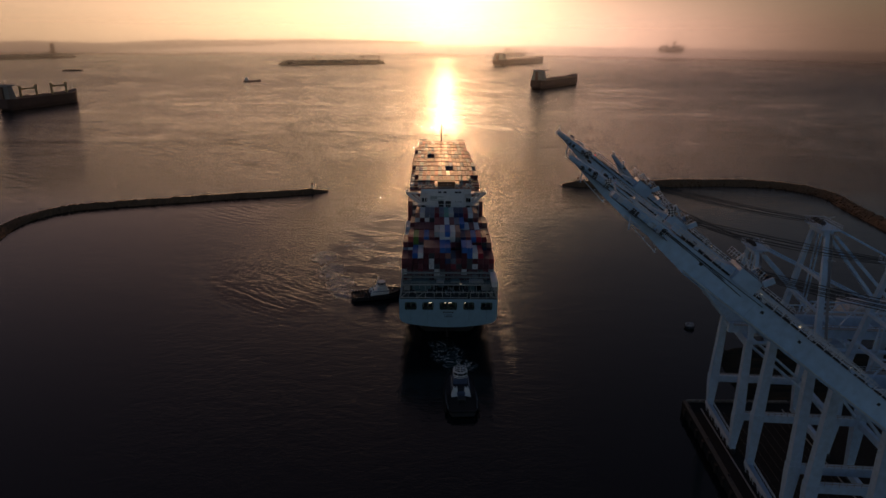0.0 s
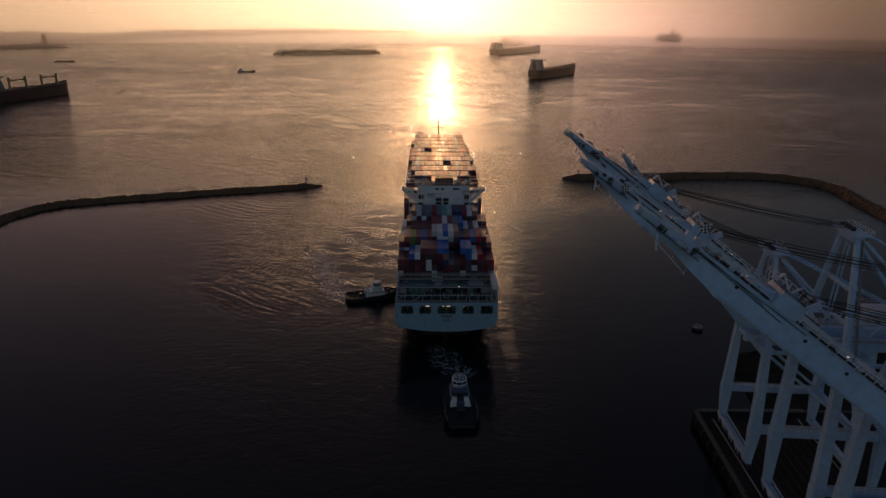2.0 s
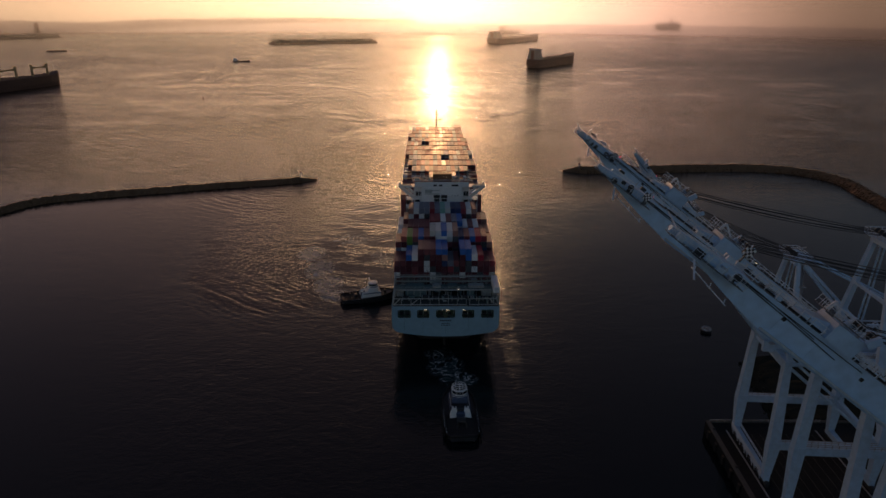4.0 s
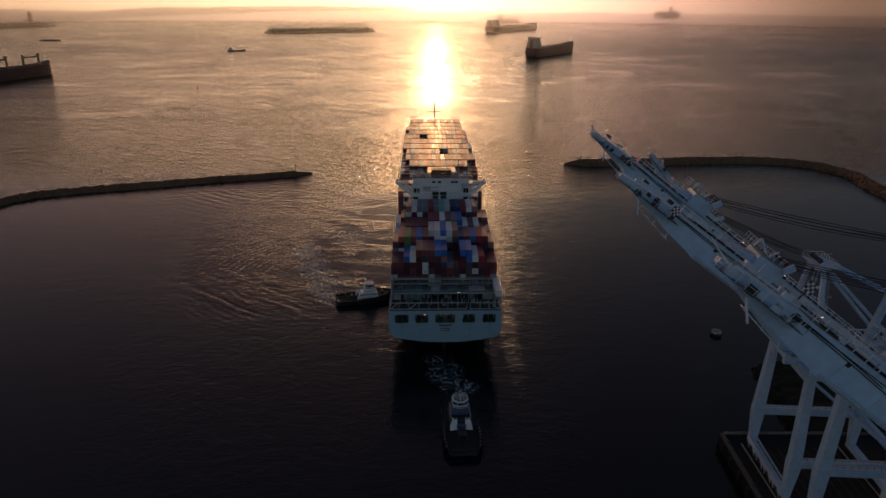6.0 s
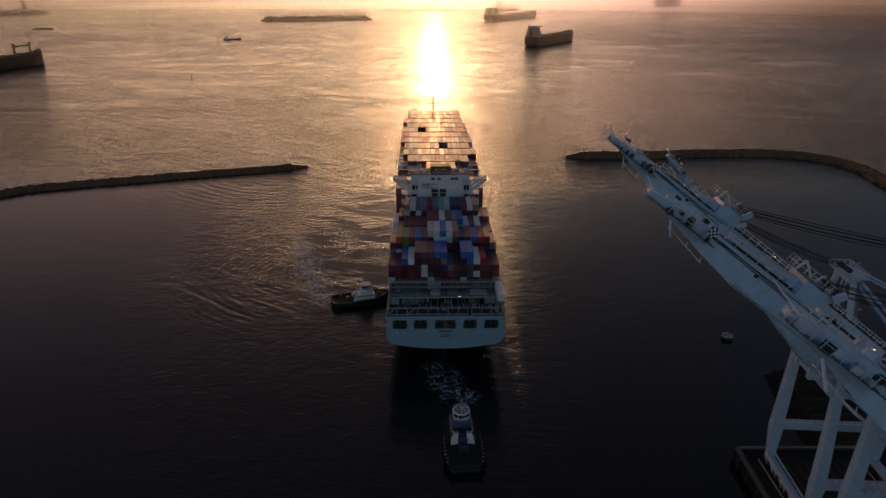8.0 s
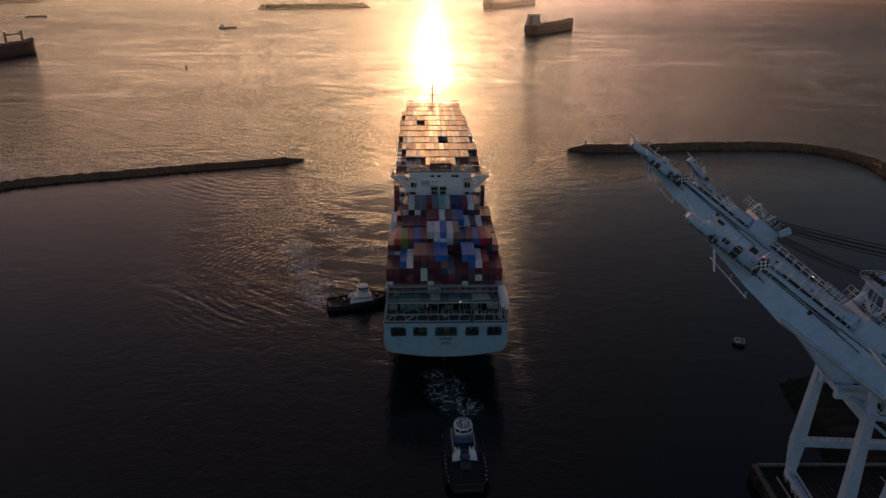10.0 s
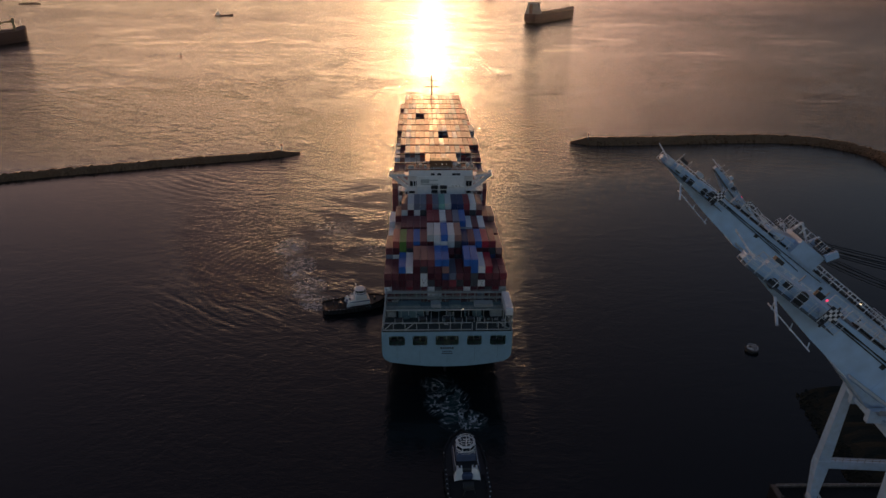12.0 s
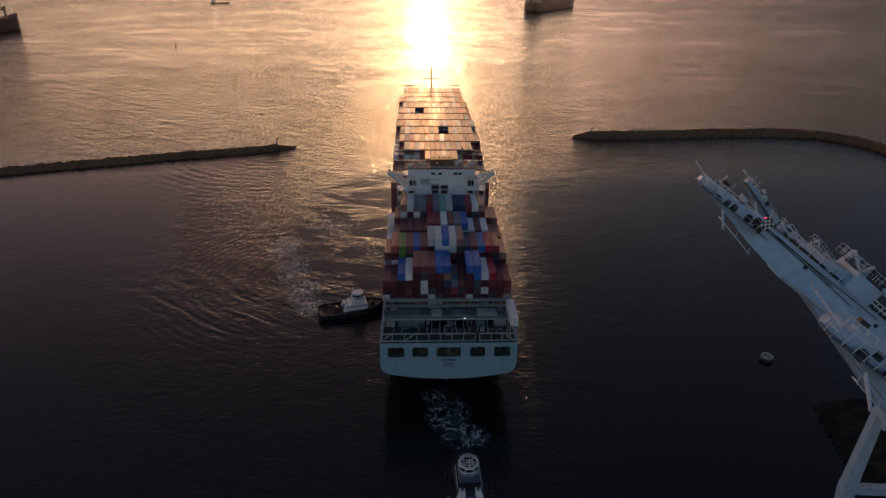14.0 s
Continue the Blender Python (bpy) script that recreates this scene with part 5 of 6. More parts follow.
def boom_box(at, LEN, half):
    """One deep box girder: full along most of its length, its underside rising towards the tip, with flanges and seams."""
    bm = bmesh.new()
    rings = []
    for u, lo, hi, w in ((0, 0.0, 3.0, 1), (5, -0.7, 3.4, 1), (LEN * 0.5, -0.7, 3.4, 1), (LEN - 17, -0.65, 3.4, 1), (LEN - 11, 0.1, 3.3, 1), (LEN - 5, 1.2, 3.1, 0.7), (LEN, 2.1, 2.7, 0.25)):
        h = half * w
        rings.append([at(u, -half, lo), at(u, 2 * h - half, lo), at(u, 2 * h - half, hi), at(u, -half, hi)])
    lofted(bm, rings)
    for v in (-0.7, 3.36):
        beam(bm, at(5, 0, v), at(LEN - 17, 0, v), 2 * half + 0.5, 0.1)
    for i in range(1, int(LEN // 6)):
        u = 6.0 * i
        if u < LEN - 18:
            beam(bm, at(u, -half - 0.01, -0.6), at(u, -half - 0.01, 3.3), 0.05, 0.07)
    return bm


def rail_along(bm, at, u0, u1, y, v, up, step):
    k = max(1, round((u1 - u0) / step))
    for i in range(k + 1):
        p = at(u0 + (u1 - u0) * i / k, y, v)
        beam(bm, p, p + up * 1.15, 0.1)
    for h in (0.6, 1.15):
        beam(bm, at(u0, y, v + h), at(u1, y, v + h), 0.09)


def marker_frame(at, u, y, v, d, up):
    bm = bmesh.new()
    p = at(u, y, v)
    c = p + up * 1.2
    beam(bm, c - d * 0.62, c + d * 0.62, 0.12, 1.24)
    beam(bm, p - up * 0.4, c + up * 0.9, 0.14)
    return bm


BIG = "tall pale-blue quay crane with its long boom raised"
crane(98, 59.0, (69.2, 109.6), 90, 12, 24, BIG, False)
crane(130.5, 58.5, (71.2, 109.7), 90, 12, 24, BIG)
crane(163, 59.0, (69.2, 109.8), 90, 12, 24, BIG)
crane(198, 43.5, (47.6, 98.6), 73, 12, 18, "lower pale-blue quay crane with its shorter boom raised")


# ---- tugs and small craft ----
def tug(name, m, label, upper, lower, open_roof=False):
    t = thing(name, m, label, "tugboat", "harbour tugs")
    bm = bmesh.new()
    rings = []
    for y, h, z0, zt in ((-14, 4.0, 0.6, 2.2), (-12.5, 5.0, -0.5, 2.1), (-6, 5.6, -1.2, 2.0), (2, 5.6, -1.2, 2.2), (8, 5.0, -1.0, 2.8), (12, 3.2, -0.6, 3.4), (14.5, 0.8, 0.6, 3.9)):
        rings.append([(-h, y, zt), (-h * 0.92, y, 0.3), (-h * 0.5, y, z0), (h * 0.5, y, z0), (h * 0.92, y, 0.3), (h, y, zt)])
    lofted(bm, rings)
    hull = part("hull", bm, M_SHIPDK, t, "black tug hull")
    pts = [(-4.0, -14), (-5.2, -12), (-5.75, -6), (-5.75, 2), (-5.1, 8), (-3.3, 12), (0, 14.9), (3.3, 12), (5.1, 8), (5.75, 2), (5.75, -6), (5.2, -12), (4.0, -14)]
    for a, b2 in zip(pts, pts[1:] + pts[:1]):
        za, zb = 2.35 + max(0, a[1]) * 0.11, 2.35 + max(0, b2[1]) * 0.11
        bm = bmesh.new()
        beam(bm, (a[0], a[1], za), (b2[0], b2[1], zb), 0.55, 0.75)
        part("bulwark_fender", bm, M_BLACK, hull)
    for k in range(11):
        for s in (-1, 1):
            bm = bmesh.new()
            y = -12 + k * 1.9
            h = 5.95 if y < 4 else 5.4
            tube(bm, (s * (h - 0.1), y, 1.4), (s * (h + 0.22), y, 1.4), 0.55, 0.55, 10)
            part("tyre_fender", bm, M_BLACK, hull)
    bm = bmesh.new()
    box(bm, (0, 2.4, 3.6), (7.0, 9.6, 2.8), 0, 0.4)
    dh = part("deckhouse", bm, lower, t)
    bm = bmesh.new()
    lofted(bm, [[(-3.53, -2.2, z), (3.53, -2.2, z), (3.53, 7.0, z), (-3.53, 7.0, z)] for z in (4.35, 4.75)])
    part("blue_stripe", bm, M_TUGB, dh, "blue painted stripe")
    bm = bmesh.new()
    box(bm, (0, 3.2, 6.0), (5.4, 5.6, 2.3), 0, 0.3)
    part("upper_house", bm, upper, t)
    bm = bmesh.new()
    lofted(bm, [[(2.7 * math.cos(a), 3.2 + 2.55 * math.sin(a), z) for a in [2 * math.pi * i / 8 + math.pi / 8 for i in range(8)]] for z in (7.1, 8.1)])
    wh = part("wheelhouse", bm, M_WHITE, t)
    bm = bmesh.new()
    lofted(bm, [[(r * math.cos(a), 3.2 + r * 0.94 * math.sin(a), z) for a in [2 * math.pi * i / 8 + math.pi / 8 for i in range(8)]] for r, z in ((2.6, 8.1), (2.7, 9.3))])
    part("window_band", bm, M_GLASS, wh)
    bm = bmesh.new()
    lofted(bm, [[(r * math.cos(a), 3.2 + r * 0.95 * math.sin(a), z) for a in [2 * math.pi * i / 8 + math.pi / 8 for i in range(8)]] for r, z in ((2.75, 7.35), (2.75, 7.7))])
    part("blue_band", bm, M_TUGB, wh, "blue painted band")
    for y0, z0 in ((5.3, 7.2), (1.0, 7.2)):
        bm = bmesh.new()
        fence(bm, (-2.2, y0, z0), (2.2, y0, z0), 1.0, 1.1, 0.05)
        part("bridge_rail", bm, M_WHITE, wh)
    bm = bmesh.new()
    lofted(bm, [[(r * math.cos(a), 3.2 + r * 0.94 * math.sin(a), z) for a in [2 * math.pi * i / 8 + math.pi / 8 for i in range(8)]] for r, z in ((2.9, 9.3), (2.8, 9.6))])
    part("roof", bm, M_WHITE, wh)
    bm = bmesh.new()
    lofted(bm, [[(r * math.cos(a), 3.2 + r * 0.94 * math.sin(a), z) for a in [2 * math.pi * i / 8 + math.pi / 8 for i in range(8)]] for r, z in ((2.15, 9.6), (2.1, 9.68))])
    part("roof_deck", bm, M_DARK if open_roof else M_CRANEW, wh)
    if open_roof:
        # railed top with fire monitors and a light mast's foot
        for a0 in range(12):
            bm = bmesh.new()
            a, b3 = math.pi * a0 / 6, math.pi * (a0 + 1) / 6
            beam(bm, (2.3 * math.cos(a), 3.2 + 2.15 * math.sin(a), 10.4), (2.3 * math.cos(b3), 3.2 + 2.15 * math.sin(b3), 10.4), 0.12)
            beam(bm, (2.3 * math.cos(a), 3.2 + 2.15 * math.sin(a), 9.6), (2.3 * math.cos(a), 3.2 + 2.15 * math.sin(a), 10.4), 0.08)
            part("roof_rail", bm, M_WHITE, wh)
        for x, y in ((-1.3, 3.6), (1.2, 4.2), (0.9, 2.2)):
            bm = bmesh.new()
            box(bm, (x, y, 9.95), (0.45, 0.45, 0.6), 0, 0.1)
            beam(bm, (x, y, 10.2), (x + 0.2, y + 0.8, 10.5), 0.16)
            part("fire_monitor", bm, M_CRANE2, wh)
    for i in range(8):
        a = 2 * math.pi * i / 8 + math.pi / 8
        bm = bmesh.new()
        beam(bm, (2.66 * math.cos(a), 3.2 + 2.5 * math.sin(a), 8.1), (2.76 * math.cos(a), 3.2 + 2.58 * math.sin(a), 9.3), 0.18)
        part("window_post", bm, M_WHITE, wh)
    for s in (-1, 1):
        bm = bmesh.new()
        lofted(bm, [[(s * x0, y0, z), (s * (x0 + w), y0 - 0.5, z), (s * (x0 + w), y0 + dy, z), (s * x0, y0 + dy, z)] for x0, w, y0, dy, z in ((1.1, 2.5, -3.4, 1.6, 2.3), (1.2, 2.1, -2.9, 1.5, 3.9), (1.3, 1.5, -2.4, 1.2, 5.2))])
        fn = part("funnel", bm, M_WHITE, t)
        bm = bmesh.new()
        tube(bm, (s * 2.0, -1.8, 5.1), (s * 2.0, -2.0, 6.0), 0.3, 0.3, 8)
        part("exhaust_pipe", bm, M_DARK, fn)
    bm = bmesh.new()
    tube(bm, (0, 1.6, 9.6), (0, 1.3, 12.4), 0.2, 0.12, 8)
    beam(bm, (-1.5, 1.5, 11), (1.5, 1.5, 11), 0.16)
    beam(bm, (-0.9, 1.4, 11.8), (0.9, 1.4, 11.8), 0.28, 0.22)
    part("mast", bm, M_WHITE, t)
    bm = bmesh.new()
    tube(bm, (-1.4, -6.2, 3.0), (1.4, -6.2, 3.0), 0.9, 0.9, 12)
    part("towing_winch", bm, M_DARK, t)
    for sx in (-1, 1):
        bm = bmesh.new()
        fence(bm, (sx * 3.1, -1.2, 4.6), (sx * 3.1, 6.6, 4.6), 1.0, 1.3, 0.05)
        part("house_rail", bm, M_WHITE, t)
        bm = bmesh.new()
        box(bm, (sx * 3.13, 2.6, 3.5), (0.06, 5.0, 0.8), 0, 0.02)
        part("port_lights", bm, M_GLASS, t)
        for k in range(5):
            bm = bmesh.new()
            box(bm, (sx * 4.9, -11 + k * 2.2, 2.4), (0.25, 0.5, 0.6), 0, 0.08)
            part("bulwark_stay", bm, M_BLACK, hull)
        for k in range(12):
            bm = bmesh.new()
            box(bm, (sx * (5.6 if k > 1 else 5.2), -12 + k * 1.7, 2.82), (0.3, 0.3, 0.16), 0, 0.04)
            part("chain_plate", bm, M_CRANEW, hull)
    bm = bmesh.new()
    box(bm, (0, -2.6, 3.0), (3.0, 1.6, 1.8), 0, 0.15)
    part("engine_casing", bm, M_TUGB, t)
    bm = bmesh.new()
    for sx in (-1, 1):
        beam(bm, (sx * 1.6, -9.2, 2.1), (sx * 1.1, -9.2, 4.4), 0.3)
    beam(bm, (-1.3, -9.2, 4.4), (1.3, -9.2, 4.4), 0.35)
    part("towing_staple", bm, M_DARK, t)
    bm = bmesh.new()
    tube(bm, (-1.2, 9.6, 3.9), (1.2, 9.6, 3.9), 0.8, 0.8, 12)
    part("bow_winch", bm, M_DARK, t)
    bm = bmesh.new()
    box(bm, (0, -6.5, 2.06), (10, 13, 0.1))
    part("aft_deck", bm, M_BLACK, t)
    for x, y in ((-2.2, 5), (2.2, 5), (0, -0.8)):
        bm = bmesh.new()
        box(bm, (x, y, 9.8), (0.4, 0.3, 0.3), 0, 0.05)
        part("flood_lamp", bm, M_STEEL, wh)
    return t


tug("tugboat", pose(7.6, 225.0, 0, 0, 0, 3) @ Matrix.Scale(1.05, 4), "black-hulled tug with a white wheelhouse, pushing astern of the ship", M_TUGB, M_SHIPDK, True)
tug("tugboat", pose(-35.5, 325.5, 0, 0, 0, -75) @ Matrix.Scale(0.92, 4), "black-hulled tug with white and blue houses, alongside the ship", M_WHITE, M_WHITE)


def mooring_buoy(x, y):
    """A broad round float with a fender ring, a railed deck, a mooring post and a hook."""
    t = thing("mooring_buoy", pose(x, y, 0), "round grey mooring buoy with pale rails, alone on the water", "buoy")
    bm = bmesh.new()
    bmesh.ops.create_cone(bm, cap_ends=True, segments=20, radius1=2.0, radius2=2.25, depth=1.8, matrix=Matrix.Translation((0, 0, 0.2)))
    fl = part("float", bm, M_DARK, t)
    bm = bmesh.new()
    n, m2 = 20, 6
    lofted(bm, [[((2.3 + 0.22 * math.cos(2 * math.pi * j / m2)) * math.cos(2 * math.pi * i / n), (2.3 + 0.22 * math.cos(2 * math.pi * j / m2)) * math.sin(2 * math.pi * i / n), 0.85 + 0.22 * math.sin(2 * math.pi * j / m2)) for j in range(m2)] for i in range(n + 1)], False)
    part("fender_ring", bm, M_BLACK, fl)
    bm = bmesh.new()
    ring = [(1.95 * math.cos(2 * math.pi * i / 10), 1.95 * math.sin(2 * math.pi * i / 10)) for i in range(10)]
    for i, (a, b2) in enumerate(ring):
        beam(bm, (a, b2, 1.1), (a, b2, 2.0), 0.12)
        c2 = ring[(i + 1) % 10]
        beam(bm, (a, b2, 2.0), (*c2, 2.0), 0.12)
        beam(bm, (a, b2, 1.5), (*c2, 1.5), 0.1)
    part("guard_rail", bm, M_RAIL, t)
    bm = bmesh.new()
    tube(bm, (0, 0, 1.1), (0, 0, 2.2), 0.35, 0.3, 10)
    part("mooring_post", bm, M_STEEL, t)
    bm = bmesh.new()
    box(bm, (0.9, 0.2, 1.4), (0.8, 0.6, 0.6), 0, 0.08)
    part("quick_release_hook", bm, M_STEEL, t)
    bm = bmesh.new()
    box(bm, (-0.9, -0.5, 1.35), (0.9, 0.7, 0.5), 0, 0.08)
    part("battery_box", bm, M_CRANEW, t)


mooring_buoy(120.8, 291)
t = thing("channel_buoy", pose(-383.7, 1110, 0), "tall lattice channel buoy", "buoy")
bm = bmesh.new()
tube(bm, (0, 0, -0.6), (0, 0, 1.2), 1.6, 1.6, 12)
part("float", bm, M_RUST, t)
bm = bmesh.new()
for a in range(4):
    tube(bm, (math.cos(a * 1.57), math.sin(a * 1.57), 1.2), (0.2 * math.cos(a * 1.57), 0.2 * math.sin(a * 1.57), 6.5), 0.12, 0.1, 6)
box(bm, (0, 0, 6.8), (0.9, 0.9, 0.9), 0, 0.1)
part("tower", bm, M_DARK, t)


# ---- anchored ships ----
def freighter(m, L, B, D, label, house_at, gear, hull_mat, deck_mat, containers=0):
    """A ship along its local y axis, bow at +y, with its house at one end; gear: masts and cargo cranes."""
    s = thing("cargo_ship", m, label, "ship", "anchored ships")
    bm = bmesh.new()
    rings = []
    for f, w, z0, zt in ((0, 0.72, 0.25, 1.05), (0.04, 0.9, 0.0, 1.0), (0.2, 1, -0.1, 1.0), (0.8, 1, -0.1, 1.0), (0.91, 0.78, -0.1, 1.1), (0.97, 0.42, 0.0, 1.25), (1, 0.06, 0.35, 1.32)):
        h = B / 2 * w
        rings.append([(-h, f * L, D * zt), (-h * 0.96, f * L, D * 0.3), (-h * 0.8, f * L, D * z0 - 1), (h * 0.8, f * L, D * z0 - 1), (h * 0.96, f * L, D * 0.3), (h, f * L, D * zt)])
    lofted(bm, rings)
    part("hull", bm, hull_mat, s)
    bm = bmesh.new()
    box(bm, (0, L * 0.5, D + 0.1), (B * 0.92, L * 0.74, 0.3))
    part("deck", bm, deck_mat, s)
    hy = L * house_at
    hh = D * 1.15
    bm = bmesh.new()
    for k in range(4):
        box(bm, (0, hy, D + hh * (k + 0.5) / 4), (B * (0.78 - 0.06 * k), L * (0.085 - 0.008 * k), hh / 4 - 0.2), 0, 0.2)
    hs = part("superstructure", bm, M_FARHOUSE, s, "weathered grey-white superstructure")
    bm = bmesh.new()
    box(bm, (0, hy + L * 0.02, D + hh + 1.2), (B * 0.98, L * 0.03, 2.2), 0, 0.2)
    part("bridge", bm, M_FARHOUSE, hs)
    bm = bmesh.new()
    box(bm, (0, hy + L * 0.0355, D + hh + 1.5), (B * 0.8, 0.15, 1.0))
    part("bridge_windows", bm, M_GLASS, hs)
    bm = bmesh.new()
    lofted(bm, [[(-B * 0.09, hy - L * 0.062, z), (B * 0.09, hy - L * 0.062, z), (B * 0.07, hy - L * 0.043, z), (-B * 0.07, hy - L * 0.043, z)] for z in (D, D + hh * 0.95)])
    part("funnel", bm, M_FARDECK, s)
    bm = bmesh.new()
    tube(bm, (0, hy + L * 0.01, D + hh + 2), (0, hy + L * 0.01, D + hh + 11), 0.5, 0.25, 8)
    beam(bm, (-3, hy + L * 0.01, D + hh + 8), (3, hy + L * 0.01, D + hh + 8), 0.5)
    part("mast", bm, M_FARHOUSE, s)
    bm = bmesh.new()
    tube(bm, (0, L * 0.955, D * 1.2), (0, L * 0.955, D * 1.2 + 12), 0.5, 0.3, 8)
    part("foremast", bm, M_FARHOUSE, s)
    for k in range(gear):
        y = L * (0.24 + 0.62 * k / max(1, gear - 1)) if gear > 1 else L * 0.5
        bm = bmesh.new()
        tube(bm, (0, y, D), (0, y, D + 17), 2.2, 1.8, 10)
        box(bm, (0, y, D + 18.0), (4, 4, 4), 0, 0.4)
        cr = part("deck_crane", bm, M_BUFF, s, "buff cargo crane")
        bm = bmesh.new()
        reach = L * 0.62 / max(1, gear - 1) - 3
        side = 1 if k % 2 == 0 else -1
        beam(bm, (0, y + side * 1.5, D + 15.5), (0, y + side * reach, D + 13.5), 2.0, 1.6)
        part("jib", bm, M_BUFF, cr)
        if k < gear - 1:
            bm = bmesh.new()
            box(bm, (0, y + L * 0.1, D + 1.2), (B * 0.6, L * 0.1, 2.0), 0, 0.2)
            part("hatch_cover", bm, deck_mat, s)
    if not gear and not containers:
        bm = bmesh.new()
        for k in range(-2, 3):
            tube(bm, (k * 1.2, L * 0.2, D + 1.2), (k * 1.2, L * 0.92, D + 1.2), 0.3, 0.3, 6)
        for k in range(12):
            box(bm, (0, L * (0.2 + 0.06 * k), D + 0.8), (B * 0.8, 0.6, 0.7))
        part("deck_piping", bm, deck_mat, s)
        bm = bmesh.new()
        fence(bm, (-B * 0.47, L * 0.12, D), (-B * 0.47, L * 0.9, D), 1.2, 6, 0.12)
        fence(bm, (B * 0.47, L * 0.12, D), (B * 0.47, L * 0.9, D), 1.2, 6, 0.12)
        part("side_rail", bm, deck_mat, s)
    if containers:
        r = random.Random(3)
        for k in range(9):
            if abs(L * (0.13 + 0.085 * k) - hy) < L * 0.06:
                continue
            bm = bmesh.new()
            hgt = r.choice((2, 3, 4, 5)) * 2.6
            box(bm, (0, L * (0.13 + 0.085 * k), D + hgt / 2), (B * 0.9, 12.2, hgt), 0, 0.1)
            part("container_bay", bm, M_BOX[r.choice("RNKDB")], s)
    return s


def ship_pose(stern, bow):
    a = math.atan2(bow[1] - stern[1], bow[0] - stern[0])
    return pose(stern[0], stern[1], 0, 0, 0, math.degrees(a) - 90)


freighter(ship_pose((236, 1745), (382, 1968)), 266, 42, 21, "grey-brown tanker at anchor with a pale house aft", 0.07, 0, M_FARHULL, M_FARDECK)
freighter(ship_pose((232, 3040), (505, 3500)), 520, 66, 24, "grey-brown tanker at anchor in the sun's glare", 0.06, 0, M_FARHULL, M_FARDECK)
freighter(ship_pose((385, 4310), (530, 4520)), 256, 48, 22, "hazy grey-brown bulk carrier far out at anchor", 0.07, 2, M_FARHULL, M_FARDECK)
freighter(ship_pose((-763, 1141), (-727, 1312)), 175, 31, 19, "grey-brown bulk carrier at anchor with buff deck cranes", 0.07, 4, M_FARHULL, M_FARDECK)
freighter(ship_pose((1345, 4290), (1470, 4230)) @ Matrix.Translation((0, 0, 38)), 150, 34, 30, "hazy container ship far out at anchor", 0.62, 0, M_FARHULL, M_FARDECK, 1)


def workboat(x, y, turn, L, label, barge=False):
    t = thing("barge" if barge else "supply_boat", pose(x, y, 0, 0, 0, turn), label, "barge" if barge else "boat")
    bm = bmesh.new()
    rings = []
    for f, w, zt in ((0, 0.85, 3.2), (0.1, 1, 3.0), (0.7, 1, 3.2), (0.9, 0.7, 4.6), (1, 0.1 if not barge else 0.8, 5.4 if not barge else 3.6)):
        h = L * 0.12 * w
        rings.append([(-h, (f - 0.5) * L, zt), (-h * 0.9, (f - 0.5) * L, -0.8), (h * 0.9, (f - 0.5) * L, -0.8), (h, (f - 0.5) * L, zt)])
    lofted(bm, rings)
    part("hull", bm, M_FARHULL, t)
    if barge:
        bm = bmesh.new()
        box(bm, (0, 0, 4.2), (L * 0.2, L * 0.8, 2), 0, 0.2)
        part("deck_cargo", bm, M_FARDECK, t)
    else:
        bm = bmesh.new()
        box(bm, (0, -L * 0.3, 5.2), (L * 0.18, L * 0.2, 4.5), 0, 0.2)
        box(bm, (0, -L * 0.3, 8.6), (L * 0.13, L * 0.12, 2.6), 0, 0.2)
        part("deckhouse", bm, M_WHITE, t)
        bm = bmesh.new()
        tube(bm, (0, -L * 0.3, 9.5), (0, -L * 0.3, 15), 0.3, 0.15, 6)
        part("mast", bm, M_WHITE, t)


workboat(-547, 1897, -72, 48, "grey supply boat under way leaving a faint wake")
workboat(-1272, 2295, -72, 62, "low grey barge at anchor", True)


# ---- islands ----
def palm(bm_t, bm_l, x, y, z, h, r):
    tube(bm_t, (x, y, z), (x + r.uniform(-1, 1), y, z + h), 0.5, 0.3, 6)
    for k in range(11):
        a = k * 0.57 + r.uniform(0, 0.4)
        L = r.uniform(5.5, 9)
        p0 = Vector((x, y, z + h))
        p1 = p0 + Vector((math.cos(a) * L * 0.6, math.sin(a) * L * 0.6, r.uniform(0.4, 1.4)))
        p2 = p0 + Vector((math.cos(a) * L, math.sin(a) * L, r.uniform(-2.2, -0.6)))
        s = Vector((-math.sin(a), math.cos(a), 0)) * 2.0
        v = [bm_l.verts.new(q) for q in (p0, p1 + s, p2, p1 - s)]
        bm_l.faces.new(v)


